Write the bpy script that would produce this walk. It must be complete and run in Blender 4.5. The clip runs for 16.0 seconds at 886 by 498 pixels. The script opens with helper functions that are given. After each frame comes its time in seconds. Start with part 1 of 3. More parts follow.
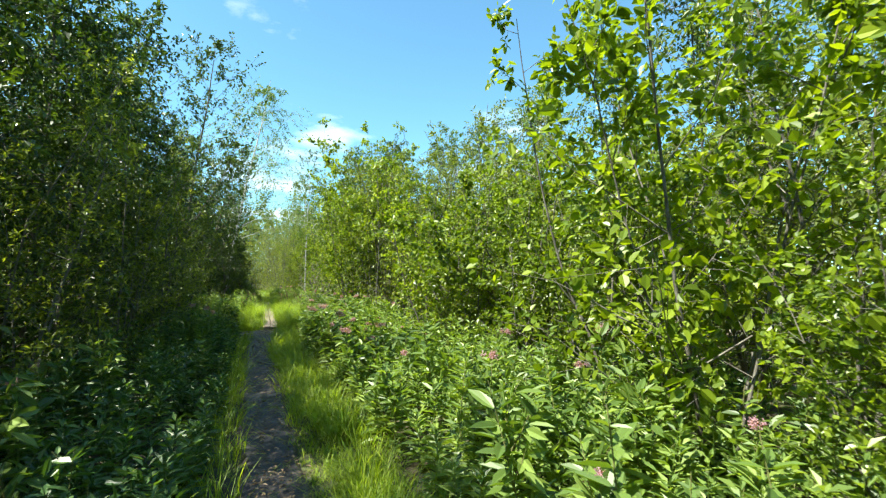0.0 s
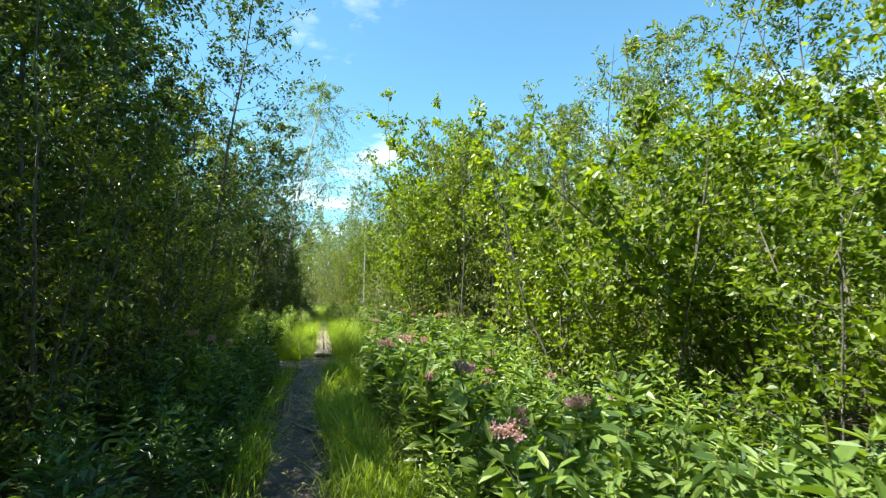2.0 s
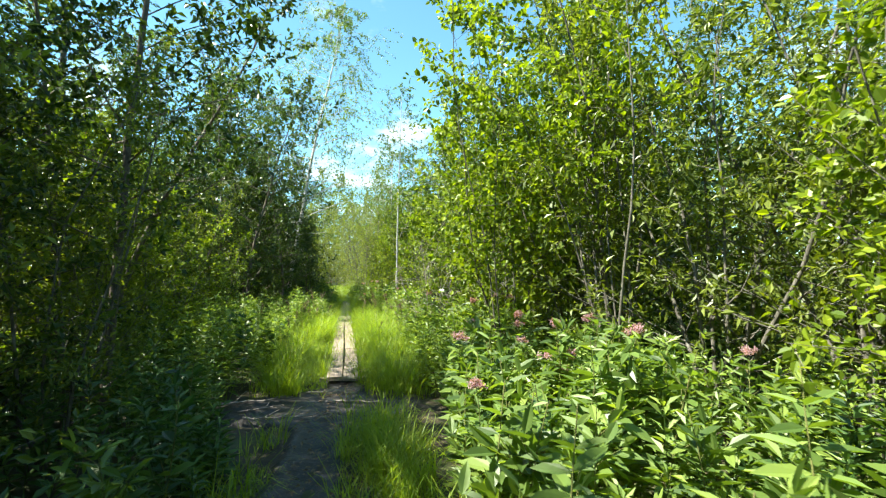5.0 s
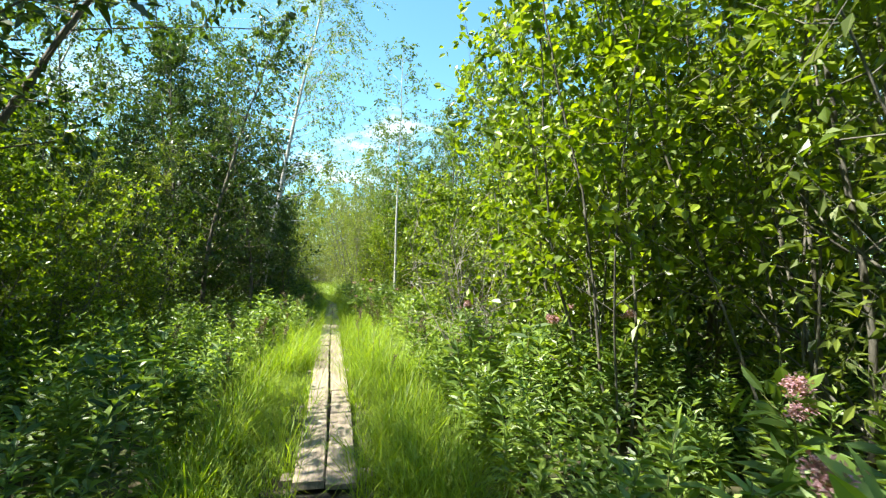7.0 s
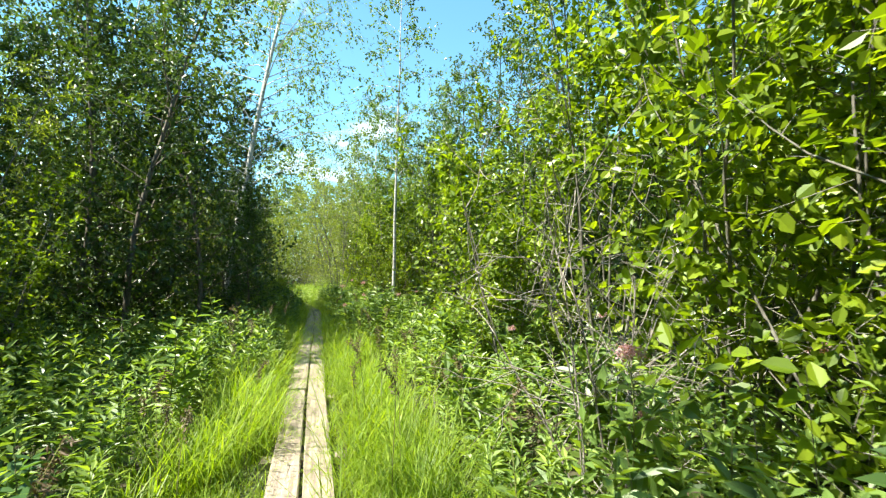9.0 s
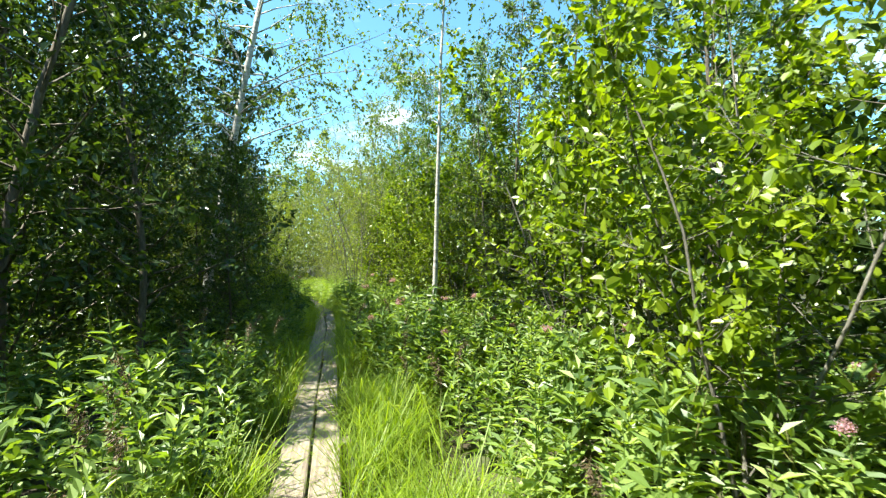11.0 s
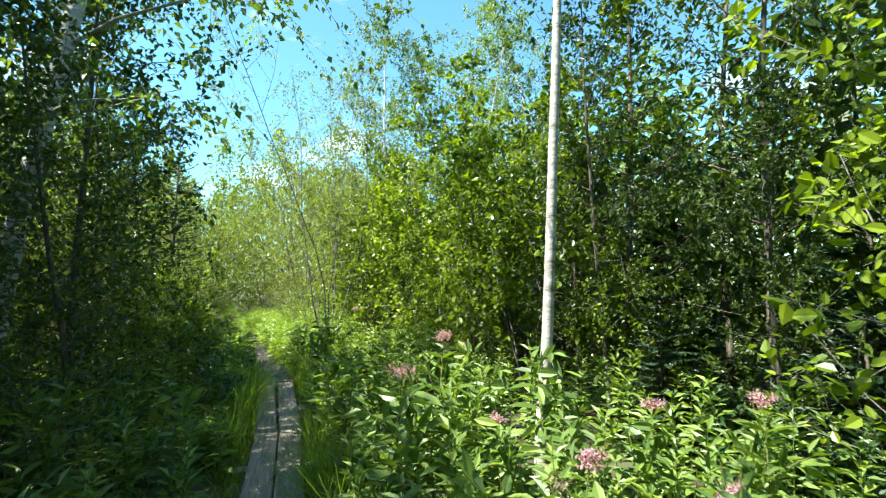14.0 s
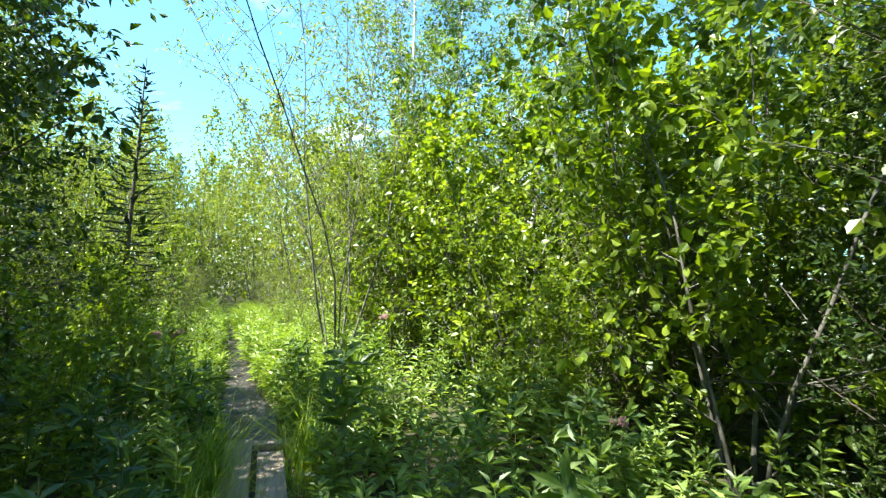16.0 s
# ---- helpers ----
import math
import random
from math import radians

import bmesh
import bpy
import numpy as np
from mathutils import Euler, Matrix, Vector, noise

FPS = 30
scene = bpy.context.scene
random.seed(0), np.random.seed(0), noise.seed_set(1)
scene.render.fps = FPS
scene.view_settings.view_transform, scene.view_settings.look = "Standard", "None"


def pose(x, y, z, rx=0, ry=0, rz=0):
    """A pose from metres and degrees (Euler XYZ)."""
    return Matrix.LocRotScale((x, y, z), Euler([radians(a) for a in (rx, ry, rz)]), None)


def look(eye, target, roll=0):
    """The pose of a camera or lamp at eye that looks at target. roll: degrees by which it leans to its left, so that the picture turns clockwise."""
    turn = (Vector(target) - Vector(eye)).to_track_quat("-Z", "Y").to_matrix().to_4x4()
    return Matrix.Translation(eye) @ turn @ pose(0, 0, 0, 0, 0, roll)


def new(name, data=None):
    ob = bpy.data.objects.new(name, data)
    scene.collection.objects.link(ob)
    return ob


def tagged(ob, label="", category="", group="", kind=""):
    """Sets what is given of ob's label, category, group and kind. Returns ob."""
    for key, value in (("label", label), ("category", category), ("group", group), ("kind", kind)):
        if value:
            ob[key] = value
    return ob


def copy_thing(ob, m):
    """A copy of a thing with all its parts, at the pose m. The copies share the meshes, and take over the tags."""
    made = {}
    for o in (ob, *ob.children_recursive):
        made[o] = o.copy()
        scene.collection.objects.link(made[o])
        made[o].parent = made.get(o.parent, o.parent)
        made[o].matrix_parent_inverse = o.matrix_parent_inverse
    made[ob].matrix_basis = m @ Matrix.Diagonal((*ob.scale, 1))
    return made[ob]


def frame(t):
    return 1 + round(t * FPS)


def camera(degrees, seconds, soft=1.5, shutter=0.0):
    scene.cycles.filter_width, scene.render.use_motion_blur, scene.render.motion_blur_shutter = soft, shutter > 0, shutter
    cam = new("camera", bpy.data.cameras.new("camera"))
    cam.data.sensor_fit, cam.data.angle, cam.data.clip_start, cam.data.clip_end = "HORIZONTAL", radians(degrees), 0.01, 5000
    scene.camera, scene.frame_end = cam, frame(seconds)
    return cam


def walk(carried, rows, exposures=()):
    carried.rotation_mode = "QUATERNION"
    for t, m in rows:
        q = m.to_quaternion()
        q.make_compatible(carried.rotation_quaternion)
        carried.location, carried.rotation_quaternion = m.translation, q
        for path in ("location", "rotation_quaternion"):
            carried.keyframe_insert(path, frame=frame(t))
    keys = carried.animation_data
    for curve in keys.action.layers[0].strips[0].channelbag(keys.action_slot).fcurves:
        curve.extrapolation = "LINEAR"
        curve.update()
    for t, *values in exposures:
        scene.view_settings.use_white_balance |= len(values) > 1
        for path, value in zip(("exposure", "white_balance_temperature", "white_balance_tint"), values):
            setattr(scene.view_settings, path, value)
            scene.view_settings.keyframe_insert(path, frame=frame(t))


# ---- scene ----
cam = camera(85.0, 16.0, soft=1.25, shutter=0.12)
PATH = [
    (0.0, pose(0.000, 0.000, 1.464, 93.62, -0.52, -19.63)),
    (0.5, pose(0.144, 0.892, 1.462, 94.12, -0.31, -19.72)),
    (1.0, pose(0.213, 1.767, 1.434, 94.61, -0.49, -18.53)),
    (1.5, pose(0.213, 2.658, 1.406, 95.47, -0.08, -15.40)),
    (2.0, pose(0.143, 3.505, 1.401, 95.34, -0.22, -13.20)),
    (2.5, pose(0.122, 4.363, 1.421, 95.21, -1.10, -11.95)),
    (3.0, pose(0.103, 5.160, 1.429, 95.21, -1.53, -11.48)),
    (3.5, pose(0.129, 6.019, 1.400, 94.58, -1.83, -9.89)),
    (4.0, pose(0.136, 6.806, 1.423, 93.27, -0.75, -9.53)),
    (6.5, pose(0.224, 10.803, 1.397, 92.57, -0.93, -11.61)),
    (7.0, pose(0.114, 11.523, 1.413, 92.37, -0.91, -12.01)),
    (7.5, pose(0.134, 12.211, 1.380, 91.97, -0.69, -12.40)),
    (8.0, pose(0.135, 12.949, 1.404, 92.38, -0.75, -13.40)),
    (10.5, pose(0.163, 16.895, 1.424, 91.32, -0.19, -13.52)),
    (11.0, pose(0.134, 17.712, 1.422, 91.12, -0.63, -12.13)),
    (11.5, pose(0.084, 18.515, 1.420, 91.52, -0.35, -11.43)),
    (12.0, pose(0.076, 19.345, 1.401, 92.32, 0.97, -12.08)),
    (12.5, pose(0.024, 20.140, 1.398, 92.82, 1.02, -13.78)),
    (13.0, pose(-0.025, 20.952, 1.387, 93.62, 0.45, -14.60)),
    (13.5, pose(-0.002, 21.719, 1.385, 93.82, 0.09, -16.01)),
    (14.0, pose(0.030, 22.482, 1.417, 93.92, -0.07, -17.02)),
    (14.5, pose(0.001, 23.224, 1.467, 93.32, -0.37, -17.13)),
    (15.0, pose(0.022, 24.019, 1.438, 92.52, -0.78, -16.84)),
    (15.5, pose(-0.011, 24.744, 1.451, 92.02, -1.76, -17.37)),
    (16.0, pose(-0.003, 25.488, 1.439, 93.12, -1.85, -17.78)),
]
walk(cam, PATH, exposures=[(0.0, 1.85, 6500, 4), (2.0, 1.85, 6500, 4), (4.0, 2.05, 6600, 4), (8.0, 2.15, 6600, 4), (10.5, 2.15, 6500, 3), (12.0, 2.2, 6400, 4), (14.0, 2.2, 6200, 4), (15.0, 2.15, 6200, 5), (16.0, 2.45, 6200, 6)])

# ---- light ----
SUN_AZ, SUN_EL = -97.0, 57.0          # degrees from the trail's heading (negative: to the left), and above the horizon
to_sun = Vector((math.sin(radians(SUN_AZ)) * math.cos(radians(SUN_EL)),
                 math.cos(radians(SUN_AZ)) * math.cos(radians(SUN_EL)), math.sin(radians(SUN_EL))))
sun_data = bpy.data.lights.new("sun", "SUN")
sun_data.energy, sun_data.angle, sun_data.color = 5.0, radians(0.55), (1.0, 0.95, 0.83)
sun = new("sun", sun_data)
sun.matrix_world = look(to_sun * 60, (0, 0, 0))


def make_world():
    w = bpy.data.worlds.new("sky")
    scene.world = w
    w.use_nodes = True
    nt = w.node_tree
    n, l = nt.nodes, nt.links
    n.clear()
    out = n.new("ShaderNodeOutputWorld")
    bg = n.new("ShaderNodeBackground")
    bg.inputs["Strength"].default_value = 0.066
    sky = n.new("ShaderNodeTexSky")
    sky.sky_type = "NISHITA"
    sky.sun_disc = False
    sky.sun_elevation, sky.sun_rotation = radians(SUN_EL), radians(SUN_AZ)
    sky.air_density, sky.dust_density, sky.ozone_density = 1.0, 0.4, 1.0
    # small fair-weather clouds all round the sky
    tc = n.new("ShaderNodeTexCoord")
    sep = n.new("ShaderNodeSeparateXYZ")
    l.new(tc.outputs["Generated"], sep.inputs[0])
    lift = n.new("ShaderNodeMath")
    lift.operation = "ADD"
    lift.inputs[1].default_value = 0.14
    l.new(sep.outputs["Z"], lift.inputs[0])
    flat = n.new("ShaderNodeCombineXYZ")
    for axis in ("X", "Y"):
        dv = n.new("ShaderNodeMath")
        dv.operation = "DIVIDE"
        l.new(sep.outputs[axis], dv.inputs[0])
        l.new(lift.outputs[0], dv.inputs[1])
        l.new(dv.outputs[0], flat.inputs[axis])
    nz = n.new("ShaderNodeTexNoise")
    nz.inputs["Scale"].default_value, nz.inputs["Detail"].default_value, nz.inputs["Roughness"].default_value = 1.25, 10, 0.56
    l.new(flat.outputs[0], nz.inputs["Vector"])
    rp = n.new("ShaderNodeValToRGB")
    rp.color_ramp.elements[0].position, rp.color_ramp.elements[1].position = 0.56, 0.78
    mix = n.new("ShaderNodeMix")
    mix.data_type = "RGBA"
    mix.inputs["B"].default_value = (9.0, 9.3, 9.8, 1)
    # a cumulus low in the sky ahead
    dot = n.new("ShaderNodeVectorMath")
    dot.operation = "DOT_PRODUCT"
    dot.inputs[1].default_value = (math.sin(radians(2)) * math.cos(radians(11)), math.cos(radians(2)) * math.cos(radians(11)), math.sin(radians(11)))
    l.new(tc.outputs["Generated"], dot.inputs[0])
    heap = n.new("ShaderNodeMapRange")
    heap.inputs["From Min"].default_value, heap.inputs["From Max"].default_value = 0.984, 0.998
    heap.inputs["To Min"].default_value, heap.inputs["To Max"].default_value = 0.0, 0.075
    l.new(dot.outputs["Value"], heap.inputs["Value"])
    cover = n.new("ShaderNodeMath")
    cover.operation = "ADD"
    l.new(nz.outputs["Fac"], cover.inputs[0])
    l.new(heap.outputs["Result"], cover.inputs[1])
    l.new(cover.outputs[0], rp.inputs["Fac"])
    l.new(rp.outputs["Color"], mix.inputs["Factor"])
    deep = n.new("ShaderNodeMix")
    deep.data_type, deep.blend_type = "RGBA", "MULTIPLY"
    deep.inputs["Factor"].default_value = 1.0
    deep.inputs["B"].default_value = (0.84, 1.26, 1.28, 1)
    l.new(sky.outputs["Color"], deep.inputs["A"])
    l.new(deep.outputs["Result"], mix.inputs["A"])
    l.new(mix.outputs["Result"], bg.inputs["Color"])
    l.new(bg.outputs["Background"], out.inputs["Surface"])


make_world()


# ---- materials ----
def base_material(name):
    m = bpy.data.materials.new(name)
    m.use_nodes = True
    nt = m.node_tree
    return m, nt.nodes, nt.links, nt.nodes["Principled BSDF"]


def ramp(n, stops):
    r = n.new("ShaderNodeValToRGB")
    e = r.color_ramp.elements
    while len(e) < len(stops):
        e.new(0.5)
    for el, (p, c) in zip(e, stops):
        el.position, el.color = p, (*c, 1)
    return r


def leaf_material(name, dark, mid, light, glow, gloss=0.42, translucent=0.42):
    """Thin leaves: each one its own shade of green, light passes through them."""
    m, n, l, bsdf = base_material(name)
    geo = n.new("ShaderNodeNewGeometry")
    info = n.new("ShaderNodeObjectInfo")
    tc = n.new("ShaderNodeTexCoord")
    nz = n.new("ShaderNodeTexNoise")
    nz.inputs["Scale"].default_value, nz.inputs["Detail"].default_value = 1.7, 3
    l.new(tc.outputs["Object"], nz.inputs["Vector"])
    add = n.new("ShaderNodeMath")
    add.operation = "MULTIPLY_ADD"
    add.inputs[1].default_value = 0.55
    l.new(geo.outputs["Random Per Island"], add.inputs[0])
    half = n.new("ShaderNodeMath")
    half.operation = "MULTIPLY_ADD"
    half.inputs[1].default_value = 0.45
    half.inputs[2].default_value = -0.1
    l.new(nz.outputs["Fac"], half.inputs[0])
    tail = n.new("ShaderNodeMath")
    tail.operation = "MULTIPLY_ADD"
    tail.inputs[1].default_value = 0.2
    l.new(info.outputs["Random"], tail.inputs[0])
    l.new(half.outputs[0], tail.inputs[2])
    l.new(tail.outputs[0], add.inputs[2])
    r = ramp(n, [(0.1, dark), (0.5, mid), (0.9, light), (0.99, glow)])
    l.new(add.outputs[0], r.inputs["Fac"])
    l.new(r.outputs["Color"], bsdf.inputs["Base Color"])
    bsdf.inputs["Roughness"].default_value = gloss
    bsdf.inputs["Specular IOR Level"].default_value = 0.42
    tr = n.new("ShaderNodeBsdfTranslucent")
    tint = n.new("ShaderNodeMix")
    tint.data_type, tint.blend_type = "RGBA", "MULTIPLY"
    tint.inputs["Factor"].default_value = 1.0
    tint.inputs["B"].default_value = (1.95, 1.95, 0.42, 1)
    l.new(r.outputs["Color"], tint.inputs["A"])
    l.new(tint.outputs["Result"], tr.inputs["Color"])
    ms = n.new("ShaderNodeMixShader")
    ms.inputs["Fac"].default_value = translucent
    l.new(bsdf.outputs[0], ms.inputs[1])
    l.new(tr.outputs[0], ms.inputs[2])
    l.new(ms.outputs[0], n["Material Output"].inputs["Surface"])
    return m


def rough_material(name, stops, scale, rough=0.85, bump=0.4, stretch=(1, 1, 1), detail=8, fine=30.0, spec=0.3):
    m, n, l, bsdf = base_material(name)
    tc = n.new("ShaderNodeTexCoord")
    mp = n.new("ShaderNodeMapping")
    mp.inputs["Scale"].default_value = stretch
    l.new(tc.outputs["Object"], mp.inputs["Vector"])
    nz = n.new("ShaderNodeTexNoise")
    nz.inputs["Scale"].default_value, nz.inputs["Detail"].default_value = scale, detail
    nz.inputs["Roughness"].default_value = 0.62
    l.new(mp.outputs["Vector"], nz.inputs["Vector"])
    nf = n.new("ShaderNodeTexNoise")
    nf.inputs["Scale"].default_value, nf.inputs["Detail"].default_value = scale * fine / 4, 5
    l.new(mp.outputs["Vector"], nf.inputs["Vector"])
    mixf = n.new("ShaderNodeMath")
    mixf.operation = "MULTIPLY_ADD"
    mixf.inputs[1].default_value = 0.35
    sub = n.new("ShaderNodeMath")
    sub.operation = "MULTIPLY_ADD"
    sub.inputs[1].default_value, sub.inputs[2].default_value = 1.0, -0.17
    l.new(nz.outputs["Fac"], sub.inputs[0])
    l.new(nf.outputs["Fac"], mixf.inputs[0])
    l.new(sub.outputs[0], mixf.inputs[2])
    r = ramp(n, stops)
    l.new(mixf.outputs[0], r.inputs["Fac"])
    l.new(r.outputs["Color"], bsdf.inputs["Base Color"])
    bsdf.inputs["Roughness"].default_value = rough
    bsdf.inputs["Specular IOR Level"].default_value = spec
    bp = n.new("ShaderNodeBump")
    bp.inputs["Strength"].default_value, bp.inputs["Distance"].default_value = bump, 0.02
    l.new(mixf.outputs[0], bp.inputs["Height"])
    l.new(bp.outputs["Normal"], bsdf.inputs["Normal"])
    return m


LEAF_ALDER = leaf_material("alder_leaf", (0.042, 0.075, 0.009), (0.115, 0.170, 0.012), (0.25, 0.31, 0.020), (0.40, 0.37, 0.04), gloss=0.38)
LEAF_WILLOW = leaf_material("willow_leaf", (0.045, 0.066, 0.015), (0.115, 0.150, 0.028), (0.23, 0.27, 0.050), (0.32, 0.33, 0.07))
# leaves seen from their shady side: colour and translucency lowered for shade
LEAF_SHADED = leaf_material("shaded_tree_leaf", (0.015, 0.032, 0.009), (0.040, 0.070, 0.015), (0.095, 0.14, 0.022), (0.25, 0.28, 0.035), gloss=0.36, translucent=0.3)
LEAF_BIRCH = leaf_material("birch_leaf", (0.035, 0.068, 0.018), (0.08, 0.13, 0.032), (0.16, 0.22, 0.05), (0.25, 0.29, 0.08))
LEAF_HERB = leaf_material("herb_leaf", (0.045, 0.085, 0.022), (0.125, 0.19, 0.042), (0.24, 0.31, 0.07), (0.36, 0.40, 0.12), gloss=0.42, translucent=0.38)
# herb green made darker: shade put into the colour of shaded plants
LEAF_HERB_SHADED = leaf_material("shaded_herb_leaf", (0.022, 0.055, 0.018), (0.055, 0.11, 0.030), (0.12, 0.19, 0.045), (0.20, 0.26, 0.05), gloss=0.4, translucent=0.34)
GRASS = leaf_material("grass_blade", (0.075, 0.13, 0.012), (0.16, 0.23, 0.018), (0.26, 0.32, 0.03), (0.38, 0.37, 0.08), gloss=0.5, translucent=0.5)
NEEDLES = leaf_material("spruce_needles", (0.012, 0.03, 0.014), (0.022, 0.048, 0.02), (0.035, 0.068, 0.027), (0.06, 0.10, 0.038), translucent=0.06)
PETAL = leaf_material("pink_petal", (0.26, 0.13, 0.17), (0.36, 0.21, 0.26), (0.46, 0.33, 0.37), (0.55, 0.47, 0.49), gloss=0.6, translucent=0.3)
LITTER = leaf_material("fallen_leaf", (0.05, 0.035, 0.02), (0.12, 0.08, 0.045), (0.22, 0.16, 0.09), (0.35, 0.28, 0.18), gloss=0.6, translucent=0.1)
BARK = rough_material("dark_bark", [(0.3, (0.05, 0.042, 0.032)), (0.55, (0.12, 0.10, 0.078)), (0.75, (0.2, 0.18, 0.14))], 6, stretch=(4, 4, 1), bump=0.6)
BARK_GREY = rough_material("grey_bark", [(0.3, (0.06, 0.055, 0.045)), (0.55, (0.13, 0.12, 0.10)), (0.75, (0.24, 0.23, 0.20))], 6, stretch=(4, 4, 1), bump=0.5)
DEADWOOD = rough_material("dead_wood", [(0.3, (0.12, 0.10, 0.085)), (0.55, (0.24, 0.21, 0.185)), (0.75, (0.36, 0.33, 0.30))], 8, stretch=(5, 5, 1), bump=0.4)
BIRCH_BARK = rough_material("birch_bark", [(0.27, (0.05, 0.045, 0.04)), (0.4, (0.27, 0.25, 0.22)), (0.55, (0.42, 0.40, 0.37)), (0.75, (0.56, 0.54, 0.51))], 3.2, rough=0.6, stretch=(1.2, 1.2, 7), bump=0.35)
STEM = rough_material("herb_stem", [(0.3, (0.10, 0.12, 0.03)), (0.6, (0.17, 0.17, 0.06)), (0.75, (0.2, 0.12, 0.07))], 12, bump=0.1)
SOIL = rough_material("forest_soil", [(0.25, (0.02, 0.016, 0.010)), (0.45, (0.045, 0.036, 0.02)), (0.6, (0.05, 0.06, 0.02)), (0.75, (0.09, 0.08, 0.045))], 1.6, bump=0.8)
MUD = rough_material("wet_mud", [(0.25, (0.008, 0.007, 0.007)), (0.5, (0.020, 0.017, 0.016)), (0.75, (0.06, 0.05, 0.042))], 5.0, rough=0.55, bump=1.0, spec=0.3)
PLANK = rough_material("weathered_plank", [(0.22, (0.10, 0.075, 0.06)), (0.45, (0.20, 0.155, 0.125)), (0.6, (0.28, 0.225, 0.185)), (0.8, (0.38, 0.315, 0.265))], 2.4, rough=0.8, bump=0.5, stretch=(14, 0.9, 6))


# ---- mesh tools ----
class Buf:
    """Collects vertices and faces of one mesh."""

    def __init__(self):
        self.v, self.q, self.t, self.n = [], [], [], 0

    def add(self, verts, quads=None, tris=None):
        verts = np.asarray(verts, float).reshape(-1, 3)
        if quads is not None and len(quads):
            self.q.append(np.asarray(quads, int) + self.n)
        if tris is not None and len(tris):
            self.t.append(np.asarray(tris, int) + self.n)
        self.v.append(verts)
        self.n += len(verts)

    def tube(self, pts, radii, sides=5):
        pts = np.asarray(pts, float)
        k = len(pts)
        d = np.gradient(pts, axis=0)
        d /= np.linalg.norm(d, axis=1)[:, None] + 1e-9
        ref = np.array([0.0, 0, 1]) if abs(d[0][2]) < 0.8 else np.array([1.0, 0, 0])
        u = np.cross(d, ref)
        u /= np.linalg.norm(u, axis=1)[:, None] + 1e-9
        w = np.cross(d, u)
        a = np.arange(sides) * 2 * np.pi / sides
        ring = (np.cos(a)[None, :, None] * u[:, None, :] + np.sin(a)[None, :, None] * w[:, None, :]) * np.asarray(radii)[:, None, None]
        v = (pts[:, None, :] + ring).reshape(-1, 3)
        i = np.arange(k - 1)[:, None] * sides
        j = np.arange(sides)[None, :]
        j2 = (j + 1) % sides
        q = np.stack([i + j, i + j2, i + sides + j2, i + sides + j], -1).reshape(-1, 4)
        self.add(v, quads=q)

    def leaves(self, pos, way, up, length, width, fold=0.25, full=False):
        """Leaves at pos, pointing along way, their faces turned to up; folded at the midrib."""
        pos, way, up = (np.asarray(x, float) for x in (pos, way, up))
        k = len(pos)
        if not k:
            return
        length = np.broadcast_to(np.asarray(length, float), (k,))[:, None]
        width = np.broadcast_to(np.asarray(width, float), (k,))[:, None]
        way = way / (np.linalg.norm(way, axis=1)[:, None] + 1e-9)
        side = np.cross(way, up)
        side /= np.linalg.norm(side, axis=1)[:, None] + 1e-9
        nrm = np.cross(side, way)
        b = np.arange(k)[:, None]
        if full:
            f = [pos,
                 pos + way * length * 0.3 + (side * 0.46 + nrm * fold * 0.4) * width,
                 pos + way * length * 0.68 + (side * 0.42 + nrm * fold * 0.3) * width - nrm * length * 0.04,
                 pos + way * length - nrm * length * 0.14,
                 pos + way * length * 0.68 + (-side * 0.42 + nrm * fold * 0.3) * width - nrm * length * 0.04,
                 pos + way * length * 0.3 + (-side * 0.46 + nrm * fold * 0.4) * width]
            v = np.stack(f, 1).reshape(-1, 3)
            q = np.concatenate([b * 6 + np.array([[0, 1, 2, 3]]), b * 6 + np.array([[0, 3, 4, 5]])])
        else:
            f = [pos, pos + way * length * 0.45 + (side * 0.5 + nrm * fold) * width,
                 pos + way * length - nrm * length * 0.08, pos + way * length * 0.45 + (-side * 0.5 + nrm * fold) * width]
            v = np.stack(f, 1).reshape(-1, 3)
            q = b * 4 + np.array([[0, 1, 2, 3]])
        self.add(v, quads=q)

    def mesh(self, name, material, smooth=False):
        me = bpy.data.meshes.new(name)
        v = np.concatenate(self.v) if self.v else np.zeros((0, 3))
        loops, starts, pos = [], [], 0
        if self.q:
            q = np.concatenate(self.q)
            loops.append(q.ravel())
            starts.append(pos + np.arange(len(q)) * 4)
            pos += len(q) * 4
        if self.t:
            t = np.concatenate(self.t)
            loops.append(t.ravel())
            starts.append(pos + np.arange(len(t)) * 3)
            pos += len(t) * 3
        loops, starts = np.concatenate(loops), np.concatenate(starts)
        me.vertices.add(len(v))
        me.vertices.foreach_set("co", v.astype(np.float32).ravel())
        me.loops.add(len(loops))
        me.loops.foreach_set("vertex_index", loops.astype(np.int32))
        me.polygons.add(len(starts))
        me.polygons.foreach_set("loop_start", starts.astype(np.int32))
        me.update(calc_edges=True)
        me.polygons.foreach_set("use_smooth", np.full(len(starts), smooth))
        me.materials.append(material)
        return me


def part(name, buf, material, parent, label="", smooth=False):
    me = buf.mesh(name, material, smooth)
    ob = new(name, me)
    ob.parent = parent
    return tagged(ob, label)


def thing(name, label, category, group="", kind=""):
    return tagged(new(name), label, category, group, kind)


def unit(v):
    v = np.asarray(v, float)
    return v / (np.linalg.norm(v) + 1e-9)


def curve_path(rng, start, way, length, steps, wander, lift=0.0):
    pts, d = [np.array(start, float)], unit(way)
    for _ in range(steps):
        d = unit(d + rng.normal(0, wander, 3) + np.array([0, 0, lift]))
        pts.append(pts[-1] + d * length / steps)
    return np.array(pts)


